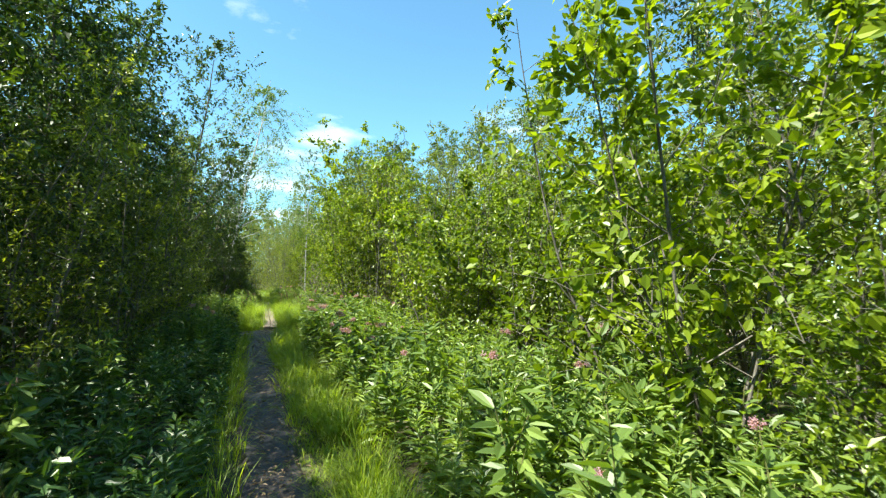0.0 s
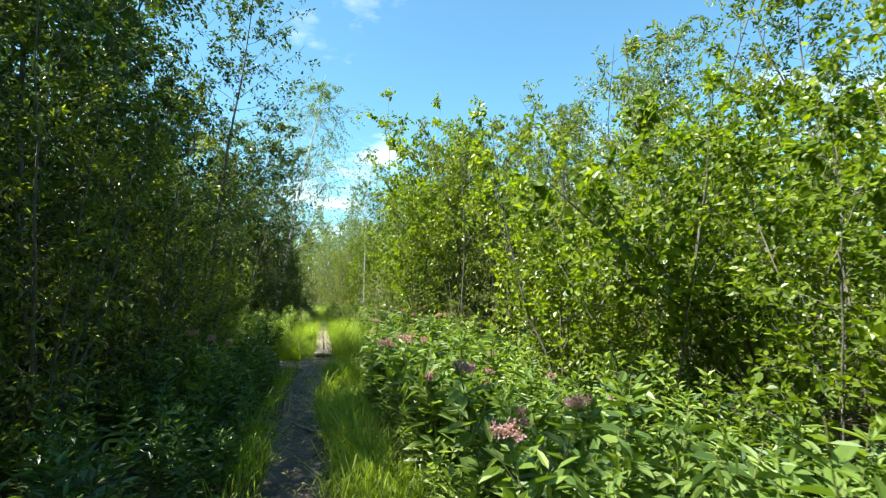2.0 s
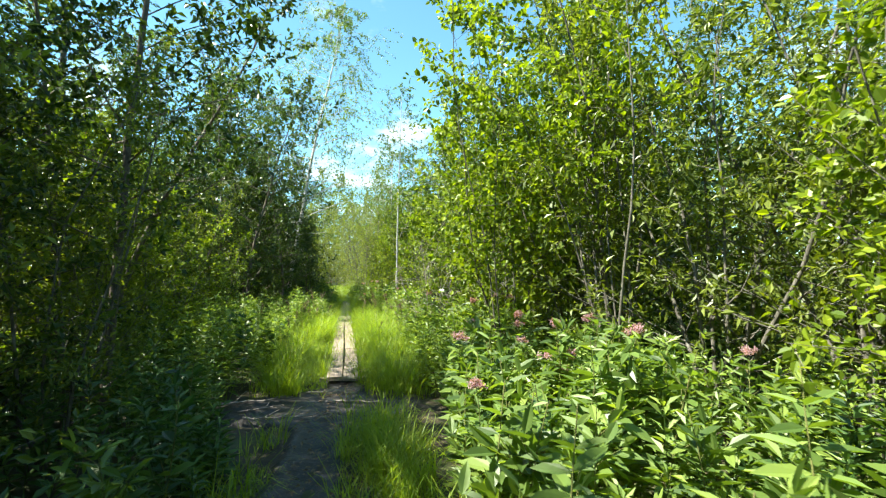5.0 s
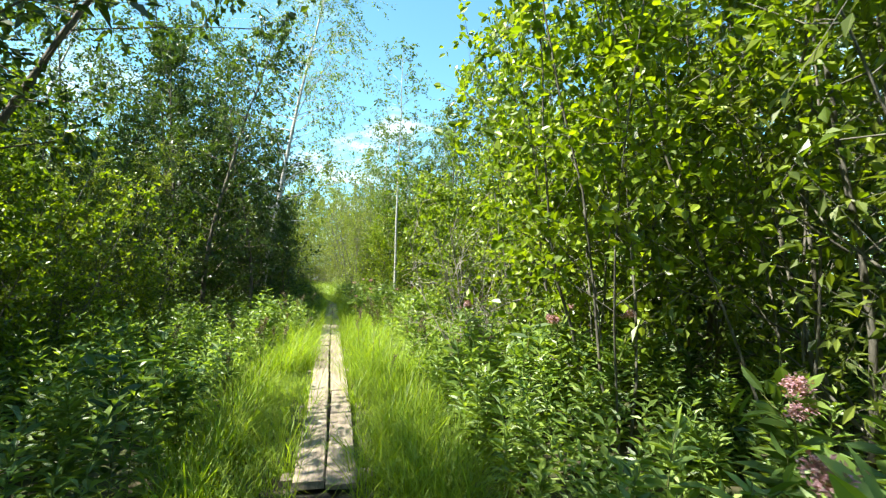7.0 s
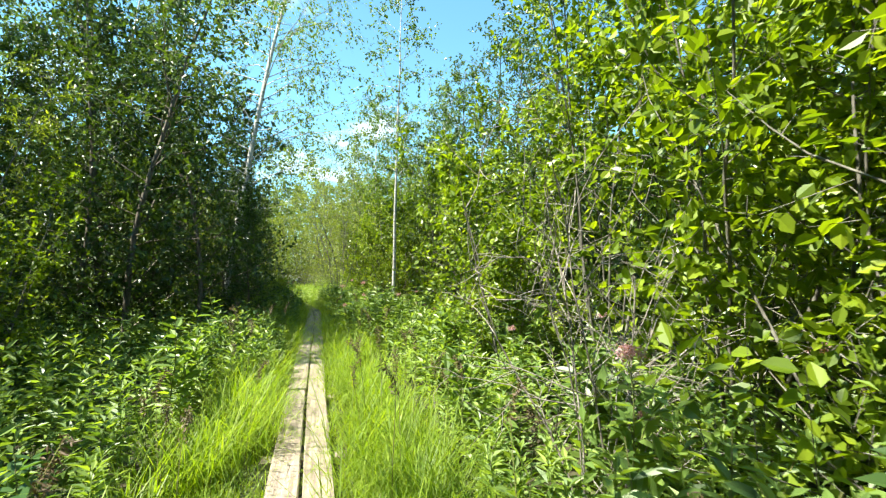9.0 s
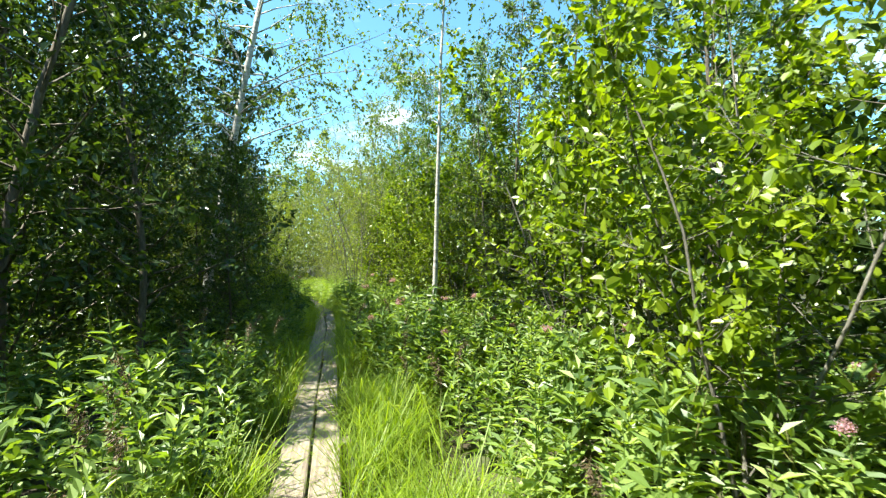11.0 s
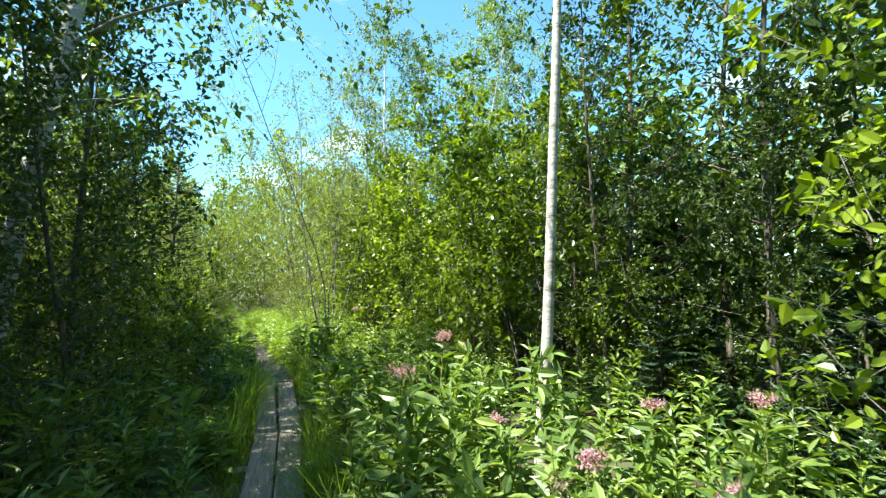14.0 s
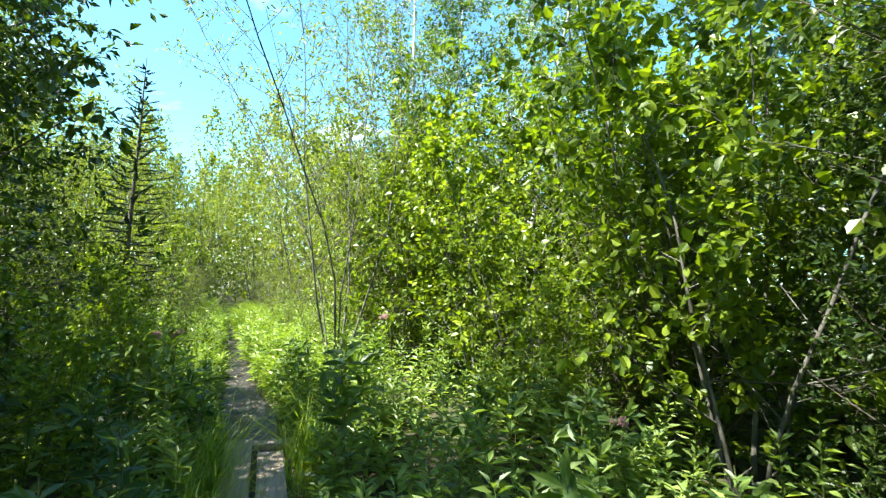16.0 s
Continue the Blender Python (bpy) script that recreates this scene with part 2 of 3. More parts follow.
def at_path(pts, f):
    x = f * (len(pts) - 1)
    i = min(int(x), len(pts) - 2)
    return pts[i] + (pts[i + 1] - pts[i]) * (x - i), unit(pts[i + 1] - pts[i])


def clothe(rng, leaf, pts, n, size, ratio, spread, full, droop=0.25, f0=0.15):
    """Leaves set along a twig."""
    if n < 1:
        return
    f = rng.uniform(f0, 1.0, n)
    x = f * (len(pts) - 1)
    i = np.minimum(x.astype(int), len(pts) - 2)
    p = pts[i] + (pts[i + 1] - pts[i]) * (x - i)[:, None]
    d = pts[i + 1] - pts[i]
    d = d / (np.linalg.norm(d, axis=1)[:, None] + 1e-9)
    w = d * 0.5 + rng.normal(0, 0.6, (n, 3)) + np.array([0, 0, -droop])
    w /= np.linalg.norm(w, axis=1)[:, None] + 1e-9
    p = p + rng.normal(0, spread, (n, 3)) + w * 0.015
    up = rng.normal(0, 0.75, (n, 3)) + np.array([0, 0, 1.0])
    L = size * rng.uniform(0.65, 1.25, n)
    leaf.leaves(p, w, up, L, L * ratio * rng.uniform(0.85, 1.15, n), full=full)


def make_bush(seed, name, label, category, height, stems, spread, leaf_mat, bark, size, ratio, branches=13, twigs=5,
              per_twig=9, full=False, low=0.12, rad=0.022, branch_len=0.32, lift=0.05, stem_label=""):
    """A shrub or young tree of several stems: stem > branches in one mesh each, and a crown of single leaves."""
    rng = np.random.default_rng(seed)
    ob = thing(name, label, category)
    leaf = Buf()
    for s in range(stems):
        wood = Buf()
        a = 2 * np.pi * s / stems + rng.uniform(-0.5, 0.5)
        lean = spread * rng.uniform(0.25, 1.0) if stems > 1 else spread * 0.3
        h = height * rng.uniform(0.72, 1.0) if s else height
        p = curve_path(rng, (math.cos(a) * 0.06 * (stems > 1), math.sin(a) * 0.06 * (stems > 1), -0.06),
                       (math.cos(a) * lean, math.sin(a) * lean, 1.0), h, 9, 0.07, 0.03)
        r0 = rad * rng.uniform(0.8, 1.2)
        wood.tube(p, np.linspace(r0, r0 * 0.18, len(p)), 6)
        for b in range(branches):
            f = low + (0.97 - low) * (b + rng.uniform(0, 1)) / branches
            q, d = at_path(p, f)
            ang = b * 2.4 + rng.uniform(-0.5, 0.5)
            w = np.array([math.cos(ang), math.sin(ang), rng.uniform(0.25, 0.95)])
            ln = h * branch_len * (1.05 - 0.72 * f) * rng.uniform(0.7, 1.25)
            bp = curve_path(rng, q, w, ln, 5, 0.14, lift)
            wood.tube(bp[[0, 2, 3, 5]], np.linspace(max(0.004, r0 * 0.42 * (1.1 - f)), 0.0018, 4), 4)
            for k in range(twigs):
                tf = 0.2 + 0.8 * (k + rng.uniform(0, 1)) / twigs
                tq, td = at_path(bp, min(tf, 0.99))
                tw = td * 0.6 + rng.normal(0, 0.55, 3) + np.array([0, 0, 0.12])
                tp = curve_path(rng, tq, tw, ln * rng.uniform(0.22, 0.5), 2, 0.2)
                if k % 2 or full:
                    wood.tube(tp[[0, -1]], (0.0026, 0.001), 3)
                clothe(rng, leaf, tp, per_twig, size, ratio, 0.02, full)
            clothe(rng, leaf, bp, per_twig, size, ratio, 0.025, full, f0=0.35)
        part("stem", wood, bark, ob, stem_label, True)
    part("crown", leaf, leaf_mat, ob)
    return ob


def make_tree(seed, name, label, category, height, leaf_mat, bark, size, ratio, rad, lean=(0, 0), bare=0.3, branches=34,
              twigs=6, per_twig=10, weep=0.0, reach=0.24, rise=(0.2, 0.8), full=False, twig_len=0.4, trunk_label=""):
    """A single-trunked tree: trunk, branches and crown."""
    rng = np.random.default_rng(seed)
    ob = thing(name, label, category)
    trunk, wood, leaf = Buf(), Buf(), Buf()
    p = curve_path(rng, (0, 0, -0.1), (lean[0], lean[1], 1), height, 14, 0.035, 0.02)
    rr = rad * (1 - np.linspace(0, 1, len(p)) * 0.88)
    rr[0] *= 1.25
    trunk.tube(p, rr, 10)
    for b in range(branches):
        f = bare + (0.98 - bare) * (b + rng.uniform(0, 1)) / branches
        q, d = at_path(p, f)
        ang = b * 2.4 + rng.uniform(-0.6, 0.6)
        w = np.array([math.cos(ang), math.sin(ang), rng.uniform(*rise)])
        top = (f - bare) / (1 - bare)
        ln = height * reach * (0.62 + 0.42 * math.sin(math.pi * top ** 0.8)) * (1 - 0.6 * top ** 3) * rng.uniform(0.55, 1.25)
        bp = curve_path(rng, q, w, ln, 5, 0.12, 0.03 - weep * 0.3)
        wood.tube(bp, np.linspace(max(0.006, rad * 0.34 * (1.05 - f)), 0.0025, len(bp)), 3)
        for k in range(twigs):
            tf = 0.22 + 0.78 * (k + rng.uniform(0, 1)) / twigs
            tq, td = at_path(bp, min(tf, 0.99))
            tw = td * 0.6 + rng.normal(0, 0.5, 3) + np.array([0, 0, 0.1 - weep * 2.2])
            tp = curve_path(rng, tq, tw, ln * rng.uniform(0.6, 1.2) * twig_len, 2, 0.2, -weep * 0.7)
            if k % 2 or weep:
                wood.tube(tp[[0, -1]], (0.003, 0.0012), 3)
            clothe(rng, leaf, tp, per_twig, size, ratio, 0.03, full, droop=0.25 + weep)
    trunk.v += wood.v
    trunk.q += [q + trunk.n for q in wood.q]
    trunk.n += wood.n
    part("trunk", trunk, bark, ob, trunk_label, True)
    part("crown", leaf, leaf_mat, ob)
    return ob


def make_spruce(seed, height, rad, base=0.05, reach=0.24, tiers=26, label="dark green spruce tree with drooping branches"):
    rng = np.random.default_rng(seed)
    ob = thing("spruce_tree", label, "tree")
    trunk, wood, leaf = Buf(), Buf(), Buf()
    p = curve_path(rng, (0, 0, -0.1), (0, 0, 1), height, 8, 0.01, 0.05)
    trunk.tube(p, np.linspace(rad, rad * 0.08, len(p)), 8)
    for i in range(tiers):
        f = base + (0.97 - base) * i / tiers
        for b in range(6):
            q, _ = at_path(p, min(0.99, f + rng.uniform(0, 0.02)))
            a = b * 1.047 + i * 0.7 + rng.uniform(-0.25, 0.25)
            ln = height * reach * (1 - f) ** 0.85 * rng.uniform(0.75, 1.15) + 0.06
            bp = curve_path(rng, q, (math.cos(a), math.sin(a), 0.25 - 0.45 * (1 - f)), ln, 5, 0.06, 0.05)
            wood.tube(bp, np.linspace(0.004 + rad * 0.13 * (1 - f), 0.002, 6), 3)
            n = int(30 + 240 * ln)
            x = rng.uniform(0.12, 1, n)
            k = np.minimum((x * 5).astype(int), 4)
            pp = bp[k] + (bp[k + 1] - bp[k]) * (x * 5 - k)[:, None]
            d = unit(bp[-1] - bp[0])
            side = np.cross(d, (0, 0, 1))
            s = np.where(rng.uniform(0, 1, n) < 0.5, -1.0, 1.0)[:, None]
            w = d * 0.8 + side * s * 0.8 + rng.normal(0, 0.15, (n, 3)) + np.array([0, 0, -0.2])
            L = (0.06 + 0.03 * ln) * rng.uniform(0.6, 1.3, n) * (1.15 - 0.5 * x)
            leaf.leaves(pp, w, np.tile((0, 0, 1.0), (n, 1)) + rng.normal(0, 0.3, (n, 3)), L, 0.018 + L * 0.16, fold=0.3)
    trunk.v += wood.v
    trunk.q += [q + trunk.n for q in wood.q]
    trunk.n += wood.n
    part("trunk", trunk, BARK, ob, "", True)
    part("crown", leaf, NEEDLES, ob)
    return ob


def place(master, x, y, turn=0.0, size=1.0, z=0.0, tall=None):
    ob = copy_thing(master, pose(x, y, z, 0, 0, turn))
    ob.scale = (size, size, size * (tall or 1.0))
    return ob


# ---- ground, trail, boardwalk ----
TRAIL_Y = (-12, 3.5, 6.0, 8.7, 10.6, 12.5, 14.6, 17.0, 20.7, 26.8, 28.7, 30.4, 33.7, 42.7, 70)
TRAIL_X = (0.10, 0.07, -0.02, -0.12, -0.19, -0.10, 0.08, 0.05, -0.05, -0.07, -0.09, -0.27, -0.76, -1.8, -5.0)


def trail_x(y):
    return float(sum(np.interp(y + o, TRAIL_Y, TRAIL_X) for o in (-0.6, 0.0, 0.6)) / 3)


BOARD_START, BOARD_END = 14.62, 29.9


def ground_height(x, y):
    d = abs(x - trail_x(y))
    return (0.05 * noise.noise((x * 0.35, y * 0.35, 0)) + 0.02 * noise.noise((x * 1.7, y * 1.7, 3))) * min(1.0, max(0.0, (d - 0.3) / 1.2))


def make_ground():
    b = Buf()
    xs = np.concatenate([[-900, -300, -90, -40, -24], np.arange(-16, -3, 1.0), np.arange(-3, 3.01, 0.2), np.arange(4, 17, 1.0), [24, 40, 90, 300, 900]])
    ys = np.concatenate([[-900, -300, -90, -40, -20], np.arange(-12, 40, 0.4), [42, 46, 52, 60, 75, 100, 150, 300, 900]])
    v = [(x + (trail_x(y) if abs(x) < 20 else 0), y, ground_height(x + (trail_x(y) if abs(x) < 20 else 0), y)) for y in ys for x in xs]
    w = len(xs)
    i = np.arange(len(ys) - 1)[:, None] * w + np.arange(w - 1)[None, :]
    i = i.ravel()
    b.add(v, quads=np.stack([i, i + 1, i + w + 1, i + w], 1))
    ob = new("ground", b.mesh("ground", SOIL, True))
    tagged(ob, "dark damp forest soil with moss and litter", "ground", kind="structure")


def make_mud(y0, y1, label):
    b = Buf()
    ys = np.arange(y0, y1, 0.06)
    us = np.linspace(-1, 1, 25)
    v = []
    for y in ys:
        half = 0.27 + 0.09 * noise.noise((0, y * 1.1, 5))
        pool = math.exp(-((y - 13.6) / 0.55) ** 4)
        left = half + pool * (0.95 + 0.15 * noise.noise((1, y * 2, 1)))
        right = half + pool * (0.8 + 0.15 * noise.noise((7, y * 2, 1)))
        for u in us:
            x = trail_x(y) + (u * right if u > 0 else u * left)
            edge = max(0.0, abs(u) - 0.8) * 5
            z = 0.012 + 0.028 * noise.noise((x * 5, y * 4, 2)) + 0.018 * noise.noise((x * 16, y * 13, 4)) - 0.05 * edge - 0.02 * (1 - u * u)
            v.append((x, y, z + 0.025))
    w = len(us)
    i = (np.arange(len(ys) - 1)[:, None] * w + np.arange(w - 1)[None, :]).ravel()
    b.add(v, quads=np.stack([i, i + 1, i + w + 1, i + w], 1))
    ob = new("mud_path", b.mesh("mud_path", MUD, True))
    tagged(ob, label, "path", kind="structure")


def box(b, x0, x1, y0, y1, z0, z1, rng=None, jag=0.0, bevel=0.006, shift=0.0):
    """A board along y with eased top edges; shift slides its far end sideways."""
    j = (lambda: rng.uniform(-jag, jag)) if rng is not None else (lambda: 0.0)
    prof = [(x0, z0), (x1, z0), (x1, z1 - bevel), (x1 - bevel, z1), (x0 + bevel, z1), (x0, z1 - bevel)]
    k = 7
    v = []
    for n in range(k):
        f = n / (k - 1)
        sag = rng.uniform(-0.003, 0.003) if rng is not None else 0
        for px, pz in prof:
            v.append((px + shift * f + j() * 0.5, y0 + (y1 - y0) * f + (j() if n in (0, k - 1) else 0), pz + sag))
    q = []
    for n in range(k - 1):
        for s in range(6):
            a, c = n * 6 + s, n * 6 + (s + 1) % 6
            q.append((a, c, c + 6, a + 6))
    caps = [(0, 5, 2, 1), (5, 4, 3, 2)]
    q += caps + [tuple(6 * (k - 1) + i for i in reversed(c)) for c in caps]
    b.add(v, quads=q)


def make_boardwalk():
    rng = np.random.default_rng(4)
    ob = thing("boardwalk", "narrow boardwalk of two weathered grey planks side by side", "boardwalk")
    for side in (-1, 1):
        y = BOARD_START + (0.0 if side > 0 else 0.03)
        while y < BOARD_END - 0.5:
            ln = min(2.45 + rng.uniform(-0.3, 0.3), BOARD_END - y)
            x0, x1 = trail_x(y), trail_x(y + ln)
            a, c = (0.010, 0.196) if side > 0 else (-0.202, -0.012)
            b = Buf()
            wob = rng.uniform(-0.012, 0.012)
            box(b, x0 + a + wob, x0 + c + wob, y, y + ln - 0.015, 0.045, 0.088 + rng.uniform(-0.006, 0.006), rng, 0.006, 0.007, x1 - x0 + rng.uniform(-0.015, 0.015))
            part("plank", b, PLANK, ob)
            y += ln
    y = BOARD_START + 0.25
    while y < BOARD_END:
        b = Buf()
        box(b, trail_x(y) - 0.3, trail_x(y) + 0.3, y - 0.06, y + 0.06, -0.04, 0.043, rng, 0.01, 0.012)
        part("cross_beam", b, PLANK, ob)
        y += 1.65


make_ground()
make_mud(-8, 14.9, "narrow trodden path of dark wet mud")
make_mud(29.7, 60, "narrow trodden path of dark soil past the boardwalk")
make_boardwalk()


# ---- herbs and grass ----
def make_herb(seed, height, flower=False, size=0.148, broad=False):
    rng = np.random.default_rng(seed)
    slim = 0.5 if broad else 0.31
    ob = thing("flowering_herb" if flower else "broad_leaved_herb" if broad else "tall_herb",
               "tall green herb with whorled lance-shaped leaves and a pink flower head" if flower
               else "herb with broad toothed leaves, its green darkened for shade" if broad
               else "tall leafy green herb with lance-shaped leaves", "plant", "herbs beside the trail")
    stem, leaf, head = Buf(), Buf(), Buf()
    p = curve_path(rng, (0, 0, -0.03), (rng.normal(0, 0.1), rng.normal(0, 0.1), 1), height, 6, 0.05, 0.04)
    stem.tube(p, np.linspace(0.0055, 0.002, len(p)), 5)
    n = int(height / 0.075)
    for i in range(n):
        f = 0.14 + 0.86 * i / n
        q, d = at_path(p, min(f, 0.995))
        k = 3
        for j in range(k):
            a = j * 2 * np.pi / k + i * 1.05 + rng.uniform(-0.25, 0.25)
            w = np.array([math.cos(a), math.sin(a), rng.uniform(0.0, 0.65)])
            L = size * (1.15 - 0.55 * abs(f - 0.55)) * rng.uniform(0.75, 1.2) * (0.55 if f > 0.92 else 1)
            leaf.leaves([q], [w], [np.array([0, 0, 1.0]) + rng.normal(0, 0.25, 3)], L, L * slim, full=True)
    for s in range(4):
        q, d = at_path(p, rng.uniform(0.35, 0.85))
        a = rng.uniform(0, 6.28)
        bp = curve_path(rng, q, (math.cos(a), math.sin(a), 1.3), height * 0.22, 3, 0.08)
        stem.tube(bp, (0.003, 0.0025, 0.002, 0.0015), 3)
        clothe(rng, leaf, bp, 9, size * 0.75, 0.34, 0.005, True, droop=0.0)
    part("stem", stem, STEM, ob, "", True)
    # broad herbs stand on the shaded left, so their leaf colour is darkened
    part("foliage", leaf, LEAF_HERB_SHADED if broad else LEAF_HERB, ob)
    if flower:
        t = p[-1]
        for k in range(rng.integers(6, 10)):
            c = t + np.array([rng.normal(0, 0.021), rng.normal(0, 0.021), rng.uniform(-0.005, 0.025)])
            m = 40
            w = rng.normal(0, 1, (m, 3)) + np.array([0, 0, 0.5])
            head.leaves(c + rng.normal(0, 0.011, (m, 3)), w, rng.normal(0, 1, (m, 3)), 0.015, 0.009, fold=0.2)
        part("flower_head", head, PETAL, ob, "dusty pink cluster of tiny flowers")
    return ob


def grass_field(name, label, seed, spots, height, n):
    """Grass: bent, tapering blades scattered over spots (x, y, radius x, radius y, weight)."""
    rng = np.random.default_rng(seed)
    spots = np.array(spots, float)
    pick = rng.choice(len(spots), n, p=spots[:, 4] / spots[:, 4].sum())
    s = spots[pick]
    tuft = rng.normal(0, 1, (n // 9 + 1, 2))
    j = np.repeat(np.arange(n // 9 + 1), 9)[:n]
    pick = pick[(j * 9) % n]
    s = spots[pick]
    x = s[:, 0] + np.clip(tuft[j, 0] * 0.5, -1, 1) * s[:, 2] + rng.normal(0, 0.03, n)
    y = s[:, 1] + np.clip(tuft[j, 1] * 0.6, -1.1, 1.1) * s[:, 3] + rng.normal(0, 0.03, n)
    open_soil = np.array([noise.noise((c * 1.6, e * 0.9, seed)) for c, e in zip(x, y)]) < -0.12
    a = rng.uniform(0, 2 * np.pi, n)
    lean = rng.uniform(0.25, 1.45, n)
    h = height * rng.uniform(0.4, 1.15, n) * (0.75 + 0.7 * np.abs(rng.normal(0, 0.6, n // 9 + 1))[j].clip(0, 1))
    h = np.where(open_soil, h * 0.35, h)
    d = np.stack([np.cos(a), np.sin(a), np.zeros(n)], 1)
    side = np.stack([-np.sin(a), np.cos(a), np.zeros(n)], 1)
    z0 = np.full(n, -0.03)
    base = np.stack([x, y, z0], 1)
    w = (0.0016 + 0.0024 * rng.uniform(0, 1, n))[:, None]
    up = np.array([0, 0, 1.0])
    m1 = base + d * (h * lean * 0.22)[:, None] + up * (h * 0.5)[:, None]
    m2 = base + d * (h * lean * 0.62)[:, None] + up * (h * 0.84)[:, None]
    tip = base + d * (h * lean * 1.1)[:, None] + up * (h * (1 - 0.34 * lean))[:, None]
    v = np.stack([base - side * w, base + side * w, m1 - side * w, m1 + side * w, m2 - side * w * 0.7, m2 + side * w * 0.7, tip], 1).reshape(-1, 3)
    k = np.arange(n)[:, None] * 7
    b = Buf()
    b.add(v, quads=np.concatenate([k + np.array([[0, 1, 3, 2]]), k + np.array([[2, 3, 5, 4]])]), tris=k + np.array([[4, 5, 6]]))
    ob = new(name, b.mesh(name, GRASS))
    return tagged(ob, label, "grass", kind="stuff")


def strip(side, y0, y1, d0, d1, weight=1.0, step=0.5):
    return [(trail_x(y) + side * (d0 + d1) / 2, y, (d1 - d0) / 2, step, weight) for y in np.arange(y0, y1, step)]


grass_field("trail_grass", "fresh green grass hanging over the path's edge", 11,
            strip(1, -3, 12.8, 0.22, 0.85) + strip(-1, -3, 12.8, 0.22, 0.5, 0.12), 0.3, 27000)
grass_field("boardwalk_grass", "tall sunlit yellow-green grass beside the boardwalk", 12,
            strip(1, 14.3, 24, 0.22, 0.95) + strip(-1, 14.5, 20.5, 0.22, 0.95) + strip(1, 24, 30, 0.22, 0.5, 0.3) + strip(-1, 20.5, 30, 0.22, 0.45, 0.22)
            + strip(1, 31, 44, 0.25, 1.4, 0.4) + strip(-1, 31, 44, 0.25, 0.9, 0.25), 0.42, 50000)


def undergrowth(name, label, seed, n, side, y0, y1, near, far, height, size, material=None):
    """Leafy plants too many to count: upright stems with whorls of lance-shaped leaves; near(y) is their distance from the trail."""
    rng = np.random.default_rng(seed)
    y = rng.uniform(y0, y1, n)
    d = np.array([near(v) for v in y]) + (far - 0.4) * rng.uniform(0, 1, n) ** 1.4
    x = np.array([trail_x(v) for v in y]) + side * d
    patch = np.array([noise.noise((a * 0.8, c * 0.8, seed)) for a, c in zip(x, y)])
    h = height * (0.78 + 0.5 * patch) * rng.uniform(0.6, 1.15, n) * np.minimum(1.0, 0.55 + 0.5 * (d - d.min()))
    tilt = rng.normal(0, 0.12, (n, 2))
    b = Buf()
    per, whorl = 12, 3
    f = (0.18 + 0.82 * (np.arange(per)[None, :] + rng.uniform(0, 0.7, (n, per))) / per)[:, :, None] * np.ones((1, 1, whorl))
    a = rng.uniform(0, 6.283, (n, 1, 1)) + np.arange(per)[None, :, None] * 1.05 + np.arange(whorl)[None, None, :] * 2.094 + rng.uniform(-0.4, 0.4, (n, per, whorl))
    z = h[:, None, None] * f
    p = np.stack([x[:, None, None] + tilt[:, 0, None, None] * z + np.cos(a) * 0.01, y[:, None, None] + tilt[:, 1, None, None] * z + np.sin(a) * 0.01, z], -1).reshape(-1, 3)
    w = np.stack([np.cos(a), np.sin(a), -0.25 + 1.0 * f + rng.normal(0, 0.25, f.shape)], -1).reshape(-1, 3)
    up = rng.normal(0, 0.25, (len(p), 3)) + np.array([0, 0, 1.0])
    L = (size * (1.15 - 0.55 * f)).ravel() * rng.uniform(0.7, 1.25, len(p))
    b.leaves(p, w, up, L, L * 0.36)
    for i in range(n):
        foot = np.array([x[i], y[i], -0.03])
        tip = np.array([x[i] + tilt[i, 0] * h[i], y[i] + tilt[i, 1] * h[i], h[i]])
        b.tube(np.stack([foot, tip]), (0.004, 0.0015), 3)
    ob = new(name, b.mesh(name, material or LEAF_HERB))
    return tagged(ob, label, "undergrowth", kind="stuff")


def near_left(y):
    return float(np.interp(y, (0, 12, 12.8, 14.2, 15, 18.5, 20.5, 28, 30, 33, 40), (0.48, 0.48, 1.1, 1.1, 0.95, 0.95, 0.42, 0.36, 0.3, 0.16, 0.08)))


def near_right(y):
    return float(np.interp(y, (0, 4, 10, 12.8, 14.2, 15, 21, 24, 30, 33, 40), (0.9, 0.85, 0.8, 1.2, 1.0, 0.95, 1.1, 0.42, 0.3, 0.16, 0.08)))


# undergrowth left of the first stretch carries its shade in a darker leaf
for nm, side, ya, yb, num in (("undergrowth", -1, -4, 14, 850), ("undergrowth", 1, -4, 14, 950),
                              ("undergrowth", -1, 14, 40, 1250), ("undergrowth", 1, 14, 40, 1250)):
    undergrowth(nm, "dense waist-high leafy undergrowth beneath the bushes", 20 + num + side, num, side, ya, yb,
                near_left if side < 0 else near_right, 3.6, 0.95, 0.125, LEAF_HERB if side > 0 or ya > 10 else LEAF_HERB_SHADED)
# herbs under the trees: their shade is painted in with the darker leaf
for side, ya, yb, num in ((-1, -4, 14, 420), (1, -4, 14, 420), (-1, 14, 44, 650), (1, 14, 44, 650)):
    undergrowth("forest_herbs", "leafy herbs on the forest floor, darkened for shade", 50 + num + side, num, side, ya, yb, lambda v: 2.3, 6.5, 0.8, 0.17, LEAF_HERB_SHADED)

herbs = [make_herb(100 + i, 0.8 + 0.09 * i, False) for i in range(4)]
broads = [make_herb(150 + i, 0.7 + 0.12 * i, False, 0.115, True) for i in range(3)]
flowers = [make_herb(200 + i, 0.92 + 0.07 * i, True) for i in range(3)]


def scatter_herbs(seed, n, side, y0, y1, spread, share, big=1.0):
    rng = np.random.default_rng(seed)
    near = near_left if side < 0 else near_right
    for _ in range(n):
        y = rng.uniform(y0, y1)
